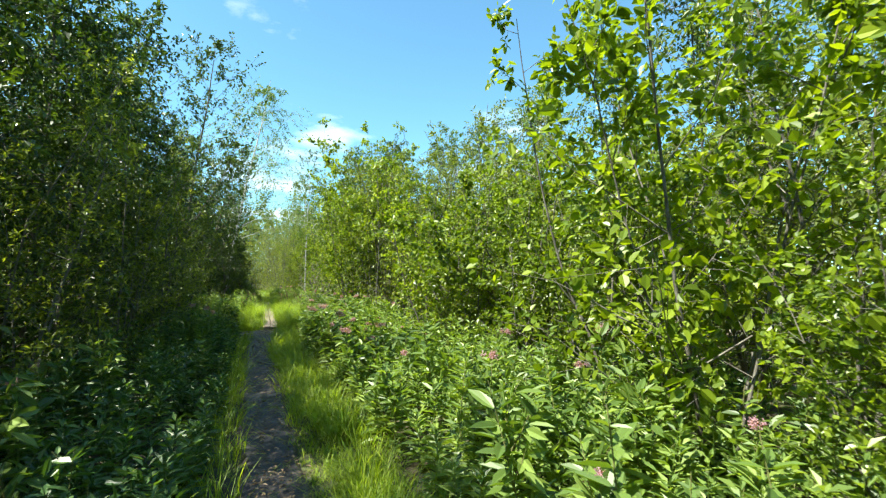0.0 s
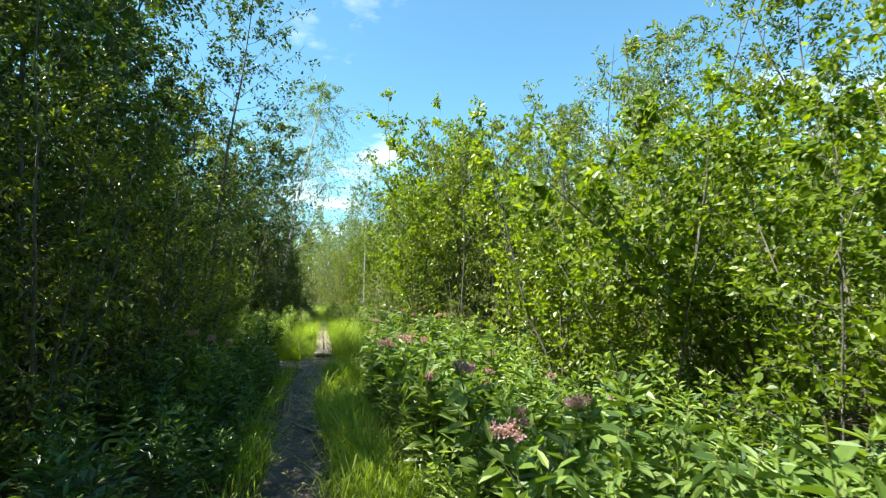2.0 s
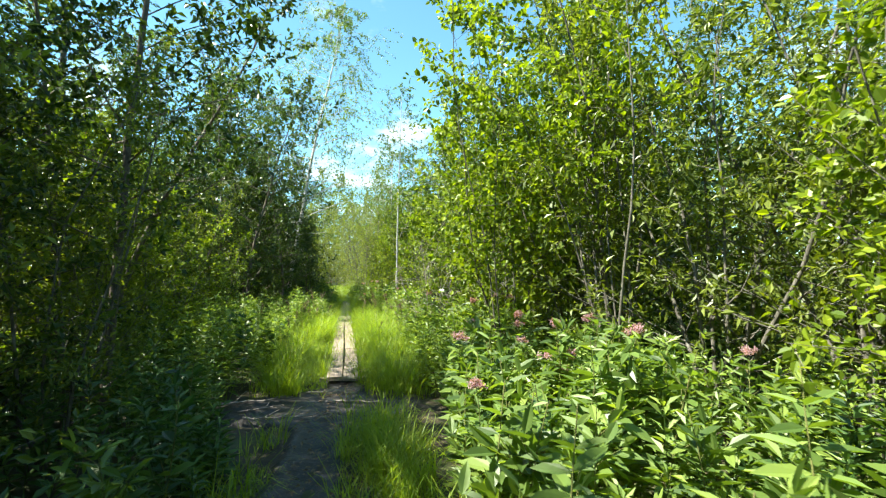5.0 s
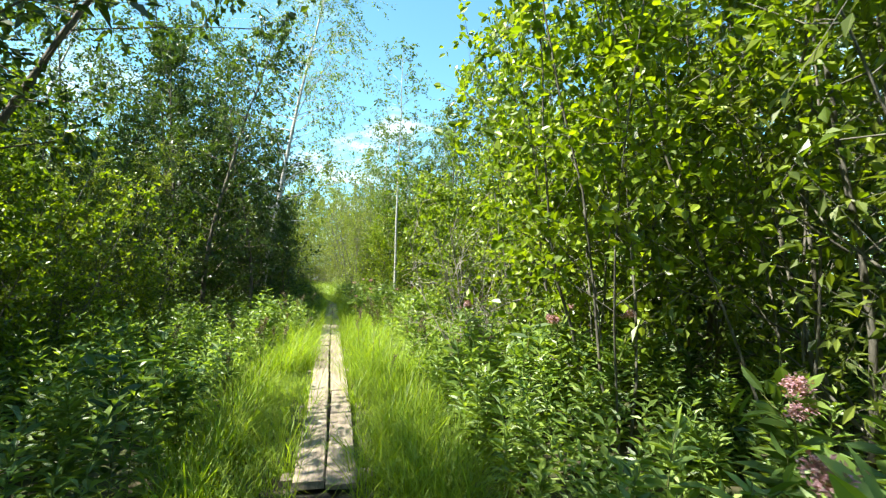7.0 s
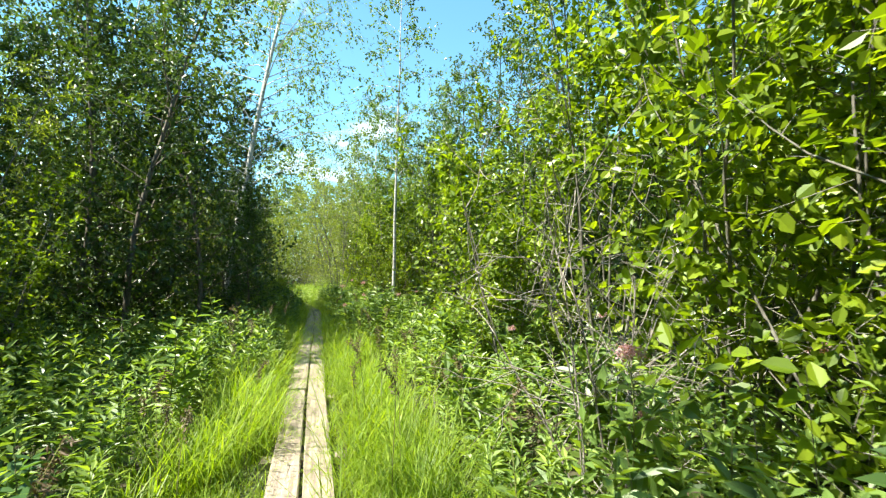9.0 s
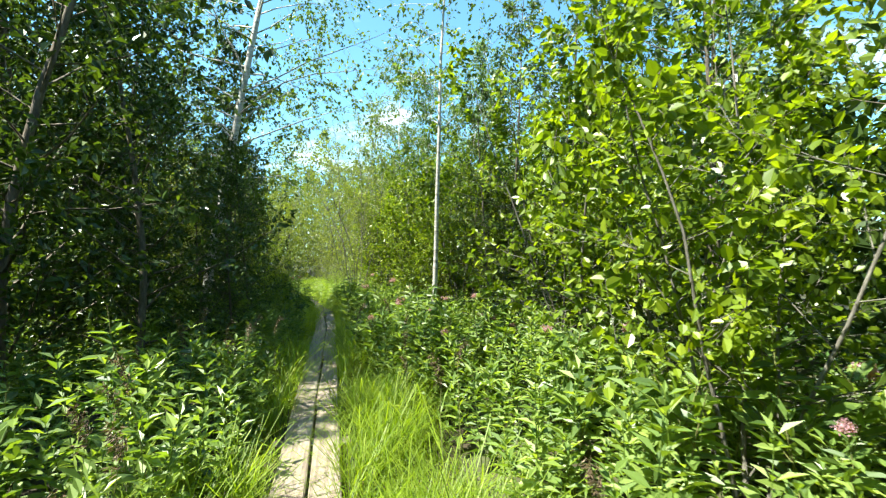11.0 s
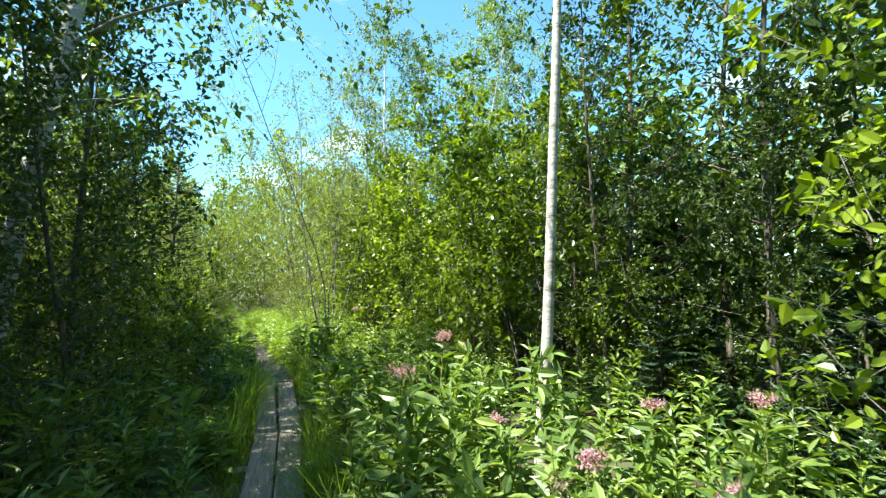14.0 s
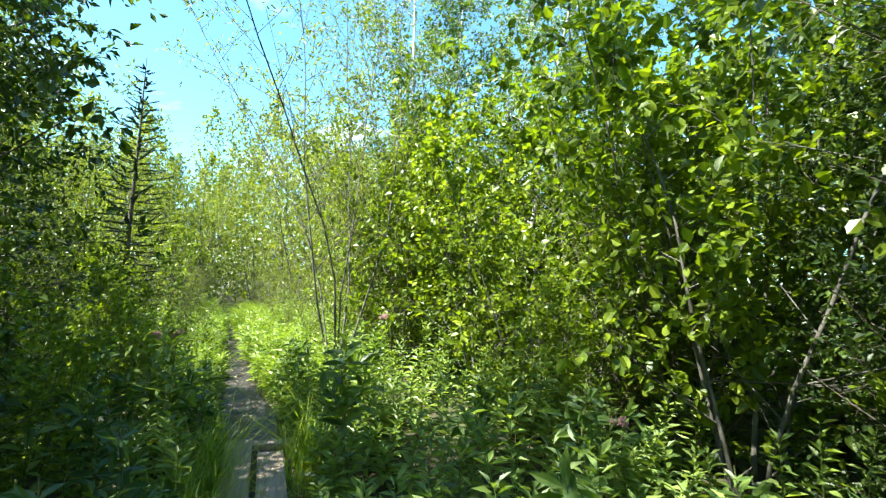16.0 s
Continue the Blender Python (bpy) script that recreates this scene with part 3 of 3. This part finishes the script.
        d = near(y) + 0.05 + spread * rng.uniform() ** 1.3
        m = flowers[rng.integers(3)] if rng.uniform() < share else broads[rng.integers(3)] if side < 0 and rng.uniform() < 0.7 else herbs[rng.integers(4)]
        place(m, trail_x(y) + side * d, y, rng.uniform(0, 360), big * rng.uniform(0.7, 1.1), -0.02)


scatter_herbs(1, 150, 1, 1.0, 13.0, 1.9, 0.1, 1.08)
scatter_herbs(5, 45, 1, 5.0, 9.6, 1.3, 0.28, 1.0)
scatter_herbs(6, 25, 1, 22.5, 25.0, 1.4, 0.4, 1.0)
scatter_herbs(7, 28, 1, 10.6, 13.4, 1.2, 0.3, 1.05)
scatter_herbs(2, 60, -1, 0.5, 13.0, 1.6, 0.08)
scatter_herbs(3, 110, 1, 14.5, 31, 1.8, 0.2, 1.05)
scatter_herbs(4, 90, -1, 14.5, 31, 1.8, 0.05)

# ---- bushes and trees ----
def alder(seed, h=4.4, stems=5, spread=0.42, **k):
    o = dict(branches=14, twigs=6, per_twig=9, full=True, low=0.08, branch_len=0.31, rad=0.017)
    o.update(k)
    return make_bush(seed, "alder_bush", "bright green alder bush with rounded leaves", "bush", h, stems, spread, LEAF_ALDER, BARK_GREY, 0.084, 0.66, **o)


def willow(seed, h=5.2, stems=6, spread=0.4, **k):
    o = dict(branches=15, twigs=6, per_twig=10, low=0.08, branch_len=0.27)
    o.update(k)
    return make_bush(seed, "willow_bush", "grey-green willow bush with fine narrow leaves", "bush", h, stems, spread, LEAF_WILLOW, BARK_GREY, 0.088, 0.36, **o)


# the shade in these crowns is part of their leaf colour
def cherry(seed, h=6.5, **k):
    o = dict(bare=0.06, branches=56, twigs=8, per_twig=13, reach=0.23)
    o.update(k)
    return make_tree(seed, "bird_cherry_tree", "dense young tree with small leaves, darkened for shade", "tree", h, LEAF_SHADED, BARK, 0.09, 0.55, 0.05, **o)


def birch(seed, h=9.5, **k):
    o = dict(bare=0.3, branches=52, twigs=9, per_twig=17, weep=0.12, reach=0.2)
    o.update(k)
    return make_tree(seed, "birch_tree", "slender birch with white bark and airy foliage", "tree", h, LEAF_BIRCH, BIRCH_BARK, 0.068, 0.75, o.pop("rad", 0.06), **o)


ALDER = [alder(300 + i) for i in range(3)]
TALL = [alder(310 + i, 6.4, 4, 0.22, low=0.2, branch_len=0.22, branches=14, rad=0.012) for i in range(2)]
WILLOW = [willow(320 + i) for i in range(3)]
CHERRY = [cherry(340 + i) for i in range(3)]
LOW = [willow(330 + i, 5.0, 5, 0.55, branches=10, twigs=4, per_twig=9) for i in range(2)]
FAR = [make_bush(335 + i, "willow_bush", "grey-green willow bush with fine narrow leaves", "bush", 5.4, 5, 0.42, LEAF_WILLOW, BARK_GREY, 0.105, 0.38,
                 branches=14, twigs=5, per_twig=9, low=0.06, branch_len=0.3) for i in range(2)]
GROVE = [cherry(350 + i, 8.0, bare=0.22, branches=44, twigs=7, per_twig=12) for i in range(2)]
BIRCH = [birch(360 + i) for i in range(2)]
SPRUCE = make_spruce(380, 10.0, 0.12, reach=0.2)
SAPLING = make_spruce(381, 2.1, 0.025, reach=0.36, tiers=13, label="small spruce sapling with flat green boughs")
masters = herbs + broads + flowers + ALDER + TALL + WILLOW + LOW + FAR + CHERRY + GROVE + BIRCH + [SPRUCE, SAPLING]
rng = np.random.default_rng(77)


def set_out(kinds, spots):
    """spots: x, y, height factor."""
    for x, y, s in spots:
        place(kinds[rng.integers(len(kinds))], x, y, rng.uniform(0, 360), s * rng.uniform(0.95, 1.05))


def row(kinds, side, y0, y1, step, d, jitter, s0, s1):
    y = y0
    while y < y1:
        set_out(kinds, [(trail_x(y) + side * (d + rng.uniform(-jitter, jitter)), y, rng.uniform(s0, s1))])
        y += step * rng.uniform(0.75, 1.25)


# sunlit side of the first stretch
set_out(ALDER, [(3.0, 2.7, 1.1), (3.5, 4.3, 1.05), (2.5, 1.2, 0.5), (3.4, 6.0, 0.7), (3.3, 7.5, 0.76), (2.9, 8.9, 0.82), (3.2, 10.2, 0.8),
                (4.6, 5.4, 0.85), (4.4, 7.6, 0.95), (4.4, 1.0, 1.1), (3.3, -1.0, 1.0)])
set_out(WILLOW, [(3.5, 12.4, 1.0), (4.3, 11.6, 1.05), (3.4, 14.0, 1.1), (5.2, 9.6, 1.05), (5.6, 12.6, 1.15), (6.2, 7.0, 1.1), (5.6, 3.2, 1.25), (6.4, 5.0, 1.2), (6.0, 0.0, 1.2)])
# shaded side of the first stretch
set_out(WILLOW, [(-2.0, 7.9, 0.75), (-2.0, 10.4, 0.8), (-1.9, 12.3, 0.62), (-2.1, 5.2, 0.7)])
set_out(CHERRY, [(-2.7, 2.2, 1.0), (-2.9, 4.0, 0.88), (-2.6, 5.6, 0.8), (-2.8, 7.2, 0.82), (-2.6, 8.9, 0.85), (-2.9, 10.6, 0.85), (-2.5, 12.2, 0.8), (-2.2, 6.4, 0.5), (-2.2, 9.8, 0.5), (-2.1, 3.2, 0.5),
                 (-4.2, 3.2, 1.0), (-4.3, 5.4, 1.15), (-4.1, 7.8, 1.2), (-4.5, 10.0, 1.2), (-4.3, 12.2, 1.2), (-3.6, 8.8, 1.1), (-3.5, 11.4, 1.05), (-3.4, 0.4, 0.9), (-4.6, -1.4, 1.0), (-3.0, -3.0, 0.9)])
place(SPRUCE, -6.8, 21.2, 0, 1.15)
# beside the boardwalk, shaded side
set_out(ALDER, [(-2.8, 16.2, 0.55), (-3.0, 17.6, 0.58), (-3.3, 14.8, 0.8), (-4.3, 18.6, 0.9), (-4.6, 17.0, 1.0), (-2.7, 19.4, 0.5)])
set_out(GROVE, [(-2.2, 13.7, 0.95), (-3.3, 13.1, 1.05)])
set_out(BIRCH, [(-6.2, 16.8, 0.95), (-4.7, 26.8, 1.0)])
set_out(WILLOW, [(-3.0, 14.9, 0.6), (-3.8, 16.2, 0.7), (-3.9, 18.0, 0.7), (-3.6, 19.8, 0.7), (-3.8, 21.2, 0.7), (-5.0, 15.6, 1.0), (-5.4, 17.8, 0.9), (-5.2, 19.4, 0.85)])
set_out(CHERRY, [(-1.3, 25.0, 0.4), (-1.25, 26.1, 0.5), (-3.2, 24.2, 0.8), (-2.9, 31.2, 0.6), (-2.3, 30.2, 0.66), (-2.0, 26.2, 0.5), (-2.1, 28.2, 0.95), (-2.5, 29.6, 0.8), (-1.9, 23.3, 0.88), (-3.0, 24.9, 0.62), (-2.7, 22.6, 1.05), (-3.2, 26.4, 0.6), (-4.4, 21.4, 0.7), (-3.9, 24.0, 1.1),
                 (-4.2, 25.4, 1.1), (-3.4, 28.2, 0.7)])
set_out(ALDER, [(-1.25, 28.4, 0.33), (-1.35, 29.9, 0.36), (-1.6, 31.4, 0.42), (-2.2, 33.0, 0.5)])
set_out(WILLOW, [(-2.6, 29.2, 0.5), (-3.4, 30.6, 0.72), (-3.2, 32.4, 0.65), (-4.6, 30.0, 0.85), (-3.9, 34.4, 0.8), (-5.2, 32.0, 1.0), (-5.6, 36.0, 1.1)])
set_out(FAR, [(-4.1, 37.4, 0.9), (-4.9, 40.5, 1.0), (-6.2, 41.0, 1.2), (-3.2, 45.0, 1.2), (-1.2, 46.0, 1.25), (-4.2, 47.0, 1.3), (-3.3, 39.0, 0.8), (-3.0, 42.0, 0.95), (0.6, 41.2, 1.2), (1.2, 44.6, 1.4), (-5.8, 44.0, 1.5)])
place(SPRUCE, -3.0, 36.2, 40, 0.56)
# beside the boardwalk, sunlit side
set_out(TALL, [(2.3, 15.0, 1.0), (3.1, 14.2, 0.95), (3.5, 16.8, 1.05)])
set_out(ALDER, [(2.5, 15.8, 0.95), (2.9, 17.2, 1.15), (3.8, 15.8, 1.3), (4.3, 18.6, 1.1), (2.3, 19.9, 0.85), (3.1, 21.4, 1.0), (2.75, 22.8, 0.95), (3.2, 23.7, 0.9), (2.1, 30.5, 0.95), (3.0, 31.8, 1.15), (3.2, 29.4, 0.9), (1.6, 32.4, 0.9), (2.4, 33.0, 1.1), (1.5, 34.8, 0.95), (4.0, 30.6, 1.2), (2.0, 29.0, 0.5)])
# the first two, tall and left of the trail, are added to shade it
set_out(GROVE, [(-4.3, 26.0, 1.15), (-3.9, 27.4, 1.1), (4.3, 16.4, 0.8), (4.6, 19.6, 0.9), (4.4, 22.6, 0.95), (3.4, 26.9, 0.85), (4.4, 26.0, 0.95), (3.0, 26.6, 0.6), (5.4, 27.4, 1.0), (5.8, 24.2, 1.0)])
set_out(CHERRY, [(2.9, 27.0, 0.45), (3.7, 25.4, 0.5), (3.8, 27.9, 0.45)])
set_out(ALDER, [(2.8, 27.8, 1.0), (3.1, 28.6, 1.1), (3.2, 26.4, 0.5)])
set_out(WILLOW, [(2.6, 29.2, 0.5), (3.4, 29.4, 0.6), (1.9, 32.6, 0.6), (1.4, 33.4, 0.7)])
set_out(WILLOW, [(1.5, 34.4, 0.85), (2.6, 33.6, 1.0), (1.0, 37.5, 0.8)])
set_out(FAR, [(2.2, 40.0, 1.4), (3.8, 36.4, 1.45), (0.2, 43.0, 1.3), (1.9, 37.0, 1.25)])
set_out(BIRCH, [(2.1, 33.8, 0.9), (3.1, 34.8, 0.95), (3.9, 33.2, 0.85)])
for x, y, s in ((3.4, 24.6, 0.95), (3.0, 25.9, 0.7), (4.0, 26.9, 1.1)):
    place(SAPLING, x, y, x * 90, s)
row(BIRCH, 1, 6, 44, 6.0, 8.2, 1.4, 0.85, 1.1)
row(BIRCH, -1, 2, 46, 6.0, 8.0, 1.4, 0.9, 1.15)
row(GROVE, 1, -4, 27, 4.2, 7.4, 1.0, 0.8, 1.05)
row(GROVE, -1, -4, 46, 4.2, 6.8, 1.0, 0.85, 1.1)
# bushes behind the start, never in view, added for shade and bounced light
row(FAR, -1, -9, -4, 2.0, 2.6, 0.6, 0.9, 1.1)
row(FAR, 1, -9, -4, 2.0, 2.6, 0.6, 0.9, 1.1)

for y in np.arange(33.5, 45, 1.6):
    set_out(LOW, [(trail_x(y) - 0.75 - rng.uniform(0, 0.3), y, rng.uniform(0.24, 0.4)), (trail_x(y) + 0.8 + rng.uniform(0, 0.4), y + 0.7, rng.uniform(0.24, 0.4))])

# trees with a look of their own
leaning = birch(401, 12.5, lean=(0.2, -0.02), bare=0.22, rad=0.085, weep=0.26, branches=70, twigs=9, per_twig=24, twig_len=0.5, reach=0.235)
tagged(leaning, "leaning white-barked birch with hanging twigs over the trail")
leaning.matrix_basis = pose(-2.3, 27.0, 0)
slim = birch(402, 8.2, lean=(0.0, 0.0), bare=0.42, rad=0.044, branches=30, twigs=6, per_twig=11, reach=0.17, weep=0.05)
tagged(slim, "slim bare-trunked white birch with a sparse crown")
slim.matrix_basis = pose(1.64, 25.5, 0)
bare = make_bush(403, "sparse_willow", "tall willow of bare forking stems with thin foliage", "bush", 6.4, 6, 0.3, LEAF_WILLOW, BARK_GREY, 0.06, 0.36,
                 branches=24, twigs=5, per_twig=6, low=0.28, branch_len=0.28, rad=0.015, lift=0.16)
bare.matrix_basis = pose(0.62, 31.8, 0)
stems = make_bush(404, "grey_willow", "grey willow with several bare pale stems", "bush", 5.2, 6, 0.2, LEAF_ALDER, BARK_GREY, 0.08, 0.6,
                  branches=10, twigs=5, per_twig=8, low=0.5, branch_len=0.26, rad=0.015)
stems.matrix_basis = pose(2.75, 12.9, 0)
copy_thing(stems, pose(2.95, 18.9, 0, 0, 0, 120))
crooked = cherry(405, 6.2, lean=(0.38, -0.05), bare=0.38, branches=24)
tagged(crooked, "dark tree leaning over the trail with a forked trunk")
crooked.matrix_basis = pose(-3.4, 15.7, 0)

# tree added to cast shade on the herbs left of the path
place(GROVE[0], -3.0, 14.5, 75, 0.85)


def make_dead_brush(seed, height, stems, lean, spread=0.5):
    """A bush gone dry: bare forking grey branches."""
    rng = np.random.default_rng(seed)
    ob = thing("dead_bush", "dry leafless bush of tangled grey twigs", "bush")
    for s in range(stems):
        b = Buf()
        a = rng.uniform(0, 6.28)
        p = curve_path(rng, (rng.normal(0, 0.08), rng.normal(0, 0.08), -0.05), (math.cos(a) * spread + lean[0], math.sin(a) * spread + lean[1], 1.0),
                       height * rng.uniform(0.6, 1.0), 7, 0.12)
        b.tube(p, np.linspace(0.008, 0.0025, len(p)), 5)
        for k in range(11):
            q, d = at_path(p, rng.uniform(0.12, 0.95))
            bp = curve_path(rng, q, d * 0.5 + rng.normal(0, 0.15 + 0.9 * spread, 3), height * rng.uniform(0.15, 0.4), 4, 0.2)
            b.tube(bp, np.linspace(0.004, 0.0014, 5), 4)
            for j in range(4):
                tq, td = at_path(bp, rng.uniform(0.25, 0.98))
                tp = curve_path(rng, tq, td * 0.6 + rng.normal(0, 0.6, 3), height * rng.uniform(0.06, 0.16), 3, 0.2)
                b.tube(tp, np.linspace(0.003, 0.001, 4), 3)
        part("stem", b, DEADWOOD, ob, "", True)
    return ob


make_dead_brush(413, 2.1, 6, (0.0, 0.0), 0.16).matrix_basis = pose(1.55, 16.8, 0)
make_dead_brush(412, 1.5, 4, (-0.5, -0.2)).matrix_basis = pose(2.9, 30.0, 0)


leaner = make_bush(406, "leaning_alder", "alder with long stems leaning low over the herbs", "bush", 3.8, 3, 0.16, LEAF_ALDER, BARK_GREY, 0.094, 0.66,
                   branches=12, twigs=5, per_twig=8, full=True, low=0.35, branch_len=0.3, rad=0.024)
leaner.matrix_basis = pose(4.7, 7.7, 0.02, 6, -38, 0)


def make_litter():
    """Fallen leaves and bits of bark trodden into the path."""
    r = np.random.default_rng(91)
    n = 2600
    y = np.where(r.uniform(0, 1, n) < 0.75, r.uniform(0, 14.4, n), r.uniform(30, 40, n))
    x = np.array([trail_x(v) for v in y]) + r.normal(0, 0.14, n)
    b = Buf()
    a = r.uniform(0, 6.28, n)
    L = r.uniform(0.015, 0.055, n)
    b.leaves(np.stack([x, y, 0.05 + r.uniform(0, 0.012, n)], 1), np.stack([np.cos(a), np.sin(a), r.normal(0, 0.15, n)], 1),
             r.normal(0, 0.25, (n, 3)) + np.array([0, 0, 1.0]), L, L * 0.5)
    ob = new("leaf_litter", b.mesh("leaf_litter", LITTER))
    tagged(ob, "brown fallen leaves and bark trodden into the mud", "litter", kind="stuff")


make_litter()


def make_stick(seed, length, rad):
    """A dead branch lying in the mud, with a few broken side twigs."""
    r = np.random.default_rng(seed)
    ob = thing("fallen_branch", "pale dead branch lying in the mud", "branch", "dead branches on the path")
    b = Buf()
    p = curve_path(r, (-length / 2, 0, 0.02), (1, 0, 0.0), length, 7, 0.12)
    p[:, 2] = 0.02 + 0.012 * np.abs(np.sin(np.arange(len(p)) * 1.7 + seed))
    b.tube(p, np.linspace(rad, rad * 0.45, len(p)), 6)
    part("stem", b, DEADWOOD, ob, "", True)
    for k in range(3):
        t = Buf()
        q, d = at_path(p, r.uniform(0.2, 0.9))
        w = d * 0.7 + np.array([0, r.choice([-0.7, 0.7]), 0.12])
        tp = curve_path(r, q, w, length * r.uniform(0.15, 0.35), 3, 0.15)
        t.tube(tp, np.linspace(rad * 0.5, rad * 0.2, 4), 4)
        part("twig", t, DEADWOOD, ob, "", True)
    return ob


STICKS = [make_stick(500 + i, 0.55 + 0.15 * i, 0.009 + 0.003 * i) for i in range(3)]
masters += STICKS
for k, (x, y, turn) in enumerate(((-0.75, 13.55, 12), (-0.5, 13.2, -8), (0.35, 13.75, 5), (-0.1, 14.1, -14), (0.6, 13.3, 20), (-0.95, 13.95, 30),
                                  (-0.2, 10.9, 40), (0.15, 8.6, -60), (-0.3, 30.6, 15), (-0.45, 31.6, -30))):
    place(STICKS[k % 3], trail_x(y) + x * 0.9, y, turn, 0.9 + 0.05 * (k % 4), 0.01)


def make_reed_grass(seed):
    """A tall grass stalk with a nodding seed head."""
    r = np.random.default_rng(seed)
    ob = thing("reed_grass", "tall grass stalk with a nodding tan seed head", "plant", "seeding grasses beside the boardwalk")
    stalk, head, blade = Buf(), Buf(), Buf()
    p = curve_path(r, (0, 0, -0.03), (0.12, 0.05, 1), 1.05, 7, 0.04, -0.02)
    p[-1] += np.array([0.05, 0.0, -0.05])
    stalk.tube(p, np.linspace(0.003, 0.0012, len(p)), 4)
    n = 90
    f = r.uniform(0.8, 1.0, n)
    q = np.array([at_path(p, min(v, 0.999))[0] for v in f])
    head.leaves(q + r.normal(0, 0.012, (n, 3)), r.normal(0, 0.6, (n, 3)) + np.array([0.5, 0, -0.5]), r.normal(0, 1, (n, 3)), 0.03, 0.006)
    for k in range(5):
        q, d = at_path(p, 0.15 + 0.12 * k)
        a = r.uniform(0, 6.28)
        bp = curve_path(r, q, (math.cos(a) * 0.6, math.sin(a) * 0.6, 1.0), 0.34, 4, 0.1, -0.22)
        for i in range(4):
            w = bp[i + 1] - bp[i]
            blade.leaves([bp[i]], [w], [(-w[1], w[0], 0.6)], np.linalg.norm(w) * 1.25, 0.011)
    part("stalk", stalk, STEM, ob)
    part("seed_head", head, LITTER, ob, "tan drooping seed head")
    part("blade", blade, GRASS, ob)
    return ob


REED = [make_reed_grass(95 + i) for i in range(2)]
masters += REED
for k in range(46):
    side = -1 if k % 2 else 1
    y = rng.uniform(15.0, 24.0)
    place(REED[k % 4 // 2], trail_x(y) + side * rng.uniform(0.32, 1.1), y, rng.uniform(0, 360), rng.uniform(0.7, 1.05))


# ---- thickets and far woods ----
def thicket(name, label, material, seed, n, side, d0, d1, y0, y1, top, size):
    """A belt of leaves too deep and dense to tell single plants apart, with a ragged top."""
    r = np.random.default_rng(seed)
    m = n * 3
    y = r.uniform(y0, y1, m)
    d = r.uniform(d0, d1, m)
    z = r.uniform(0.1, top * 1.25, m)
    keep = np.zeros(m, bool)
    for i in range(m):
        h = top * (0.85 + 0.45 * noise.noise((y[i] * 0.45, d[i] * 0.4, seed)))
        lump = noise.noise((y[i] * 0.9, d[i] * 0.9 + seed, z[i] * 0.9))
        keep[i] = z[i] < h and lump > -0.12
    y, d, z = y[keep][:n], d[keep][:n], z[keep][:n]
    k = len(y)
    x = np.array([trail_x(v) for v in y]) + side * d
    b = Buf()
    L = size * r.uniform(0.6, 1.3, k)
    b.leaves(np.stack([x, y, z], 1), r.normal(0, 1, (k, 3)) + np.array([0, 0, -0.3]), r.normal(0, 0.5, (k, 3)) + np.array([0, 0, 1.0]), L, L * 0.6)
    ob = new(name, b.mesh(name, material))
    tagged(ob, label, "thicket", kind="stuff")


thicket("thicket", "dense green thicket behind the bushes", LEAF_WILLOW, 1, 30000, 1, 5.5, 10.5, -10, 15, 4.6, 0.17)
# belts 2 to 4: leaf colour darkened, standing in for shade among the trees
thicket("thicket", "dense thicket behind the trees, leaves darkened for shade", LEAF_SHADED, 2, 40000, -1, 4.2, 9.5, -10, 14.5, 6.2, 0.17)
thicket("thicket", "dense green thicket behind the bushes", LEAF_SHADED, 3, 44000, 1, 4.6, 11.0, 15, 50, 5.0, 0.23)
thicket("thicket", "dense thicket behind the trees, leaves darkened for shade", LEAF_SHADED, 4, 42000, -1, 4.8, 10.5, 15, 50, 5.2, 0.22)


def far_woods(seed, n, x0, x1, y0, y1, top, size):
    r = np.random.default_rng(seed)
    b = Buf()
    trees = 120
    tx, ty = r.uniform(x0, x1, trees), r.uniform(y0, y1, trees)
    th = top * r.uniform(0.65, 1.1, trees)
    j = r.integers(0, trees, n)
    f = r.uniform(0.05, 1, n) ** 0.8
    a0 = r.uniform(0, 6.283, n)
    wide = th[j] * 0.21 * np.sqrt(np.maximum(0.01, 1 - f ** 2.6)) * (0.55 + 0.5 * np.sin(np.pi * f)) * np.sqrt(r.uniform(0.02, 1.2, n)) * (0.8 + 0.3 * np.sin(a0 * 3 + f * 17 + j))
    a = a0
    p = np.stack([tx[j] + np.cos(a) * wide, ty[j] + np.sin(a) * wide, th[j] * f], 1)
    L = size * r.uniform(0.6, 1.3, n)
    b.leaves(p, r.normal(0, 1, (n, 3)), r.normal(0, 0.6, (n, 3)) + np.array([0, 0, 1.0]), L, L * 0.7)
    ob = new("far_woods", b.mesh("far_woods", LEAF_WILLOW))
    tagged(ob, "distant wall of mixed green woodland", "woods", kind="stuff")


thicket("thicket", "dense green thicket at the forest's edge", LEAF_WILLOW, 5, 16000, 1, 10.5, 17, -12, 52, 6.0, 0.3)
# this belt's shade is in its leaf colour too
thicket("thicket", "dense thicket at the forest's edge, leaves darkened for shade", LEAF_SHADED, 6, 16000, -1, 10, 17, -12, 52, 6.0, 0.3)
thicket("thicket", "dense green thicket across the trail's end", LEAF_WILLOW, 7, 20000, 1, -12, 14, 47, 54, 5.5, 0.2)
far_woods(31, 125000, -22, 20, 46, 70, 10.4, 0.19)
far_woods(32, 26000, -26, -12, -20, 50, 11.0, 0.30)
far_woods(33, 26000, 12, 28, -20, 50, 11.0, 0.30)
# unseen woods behind the start, added to close in the light
far_woods(34, 12000, -16, 16, -24, -10, 8.0, 0.30)

for m in masters:
    for o in (*m.children_recursive, m):
        bpy.data.objects.remove(o)
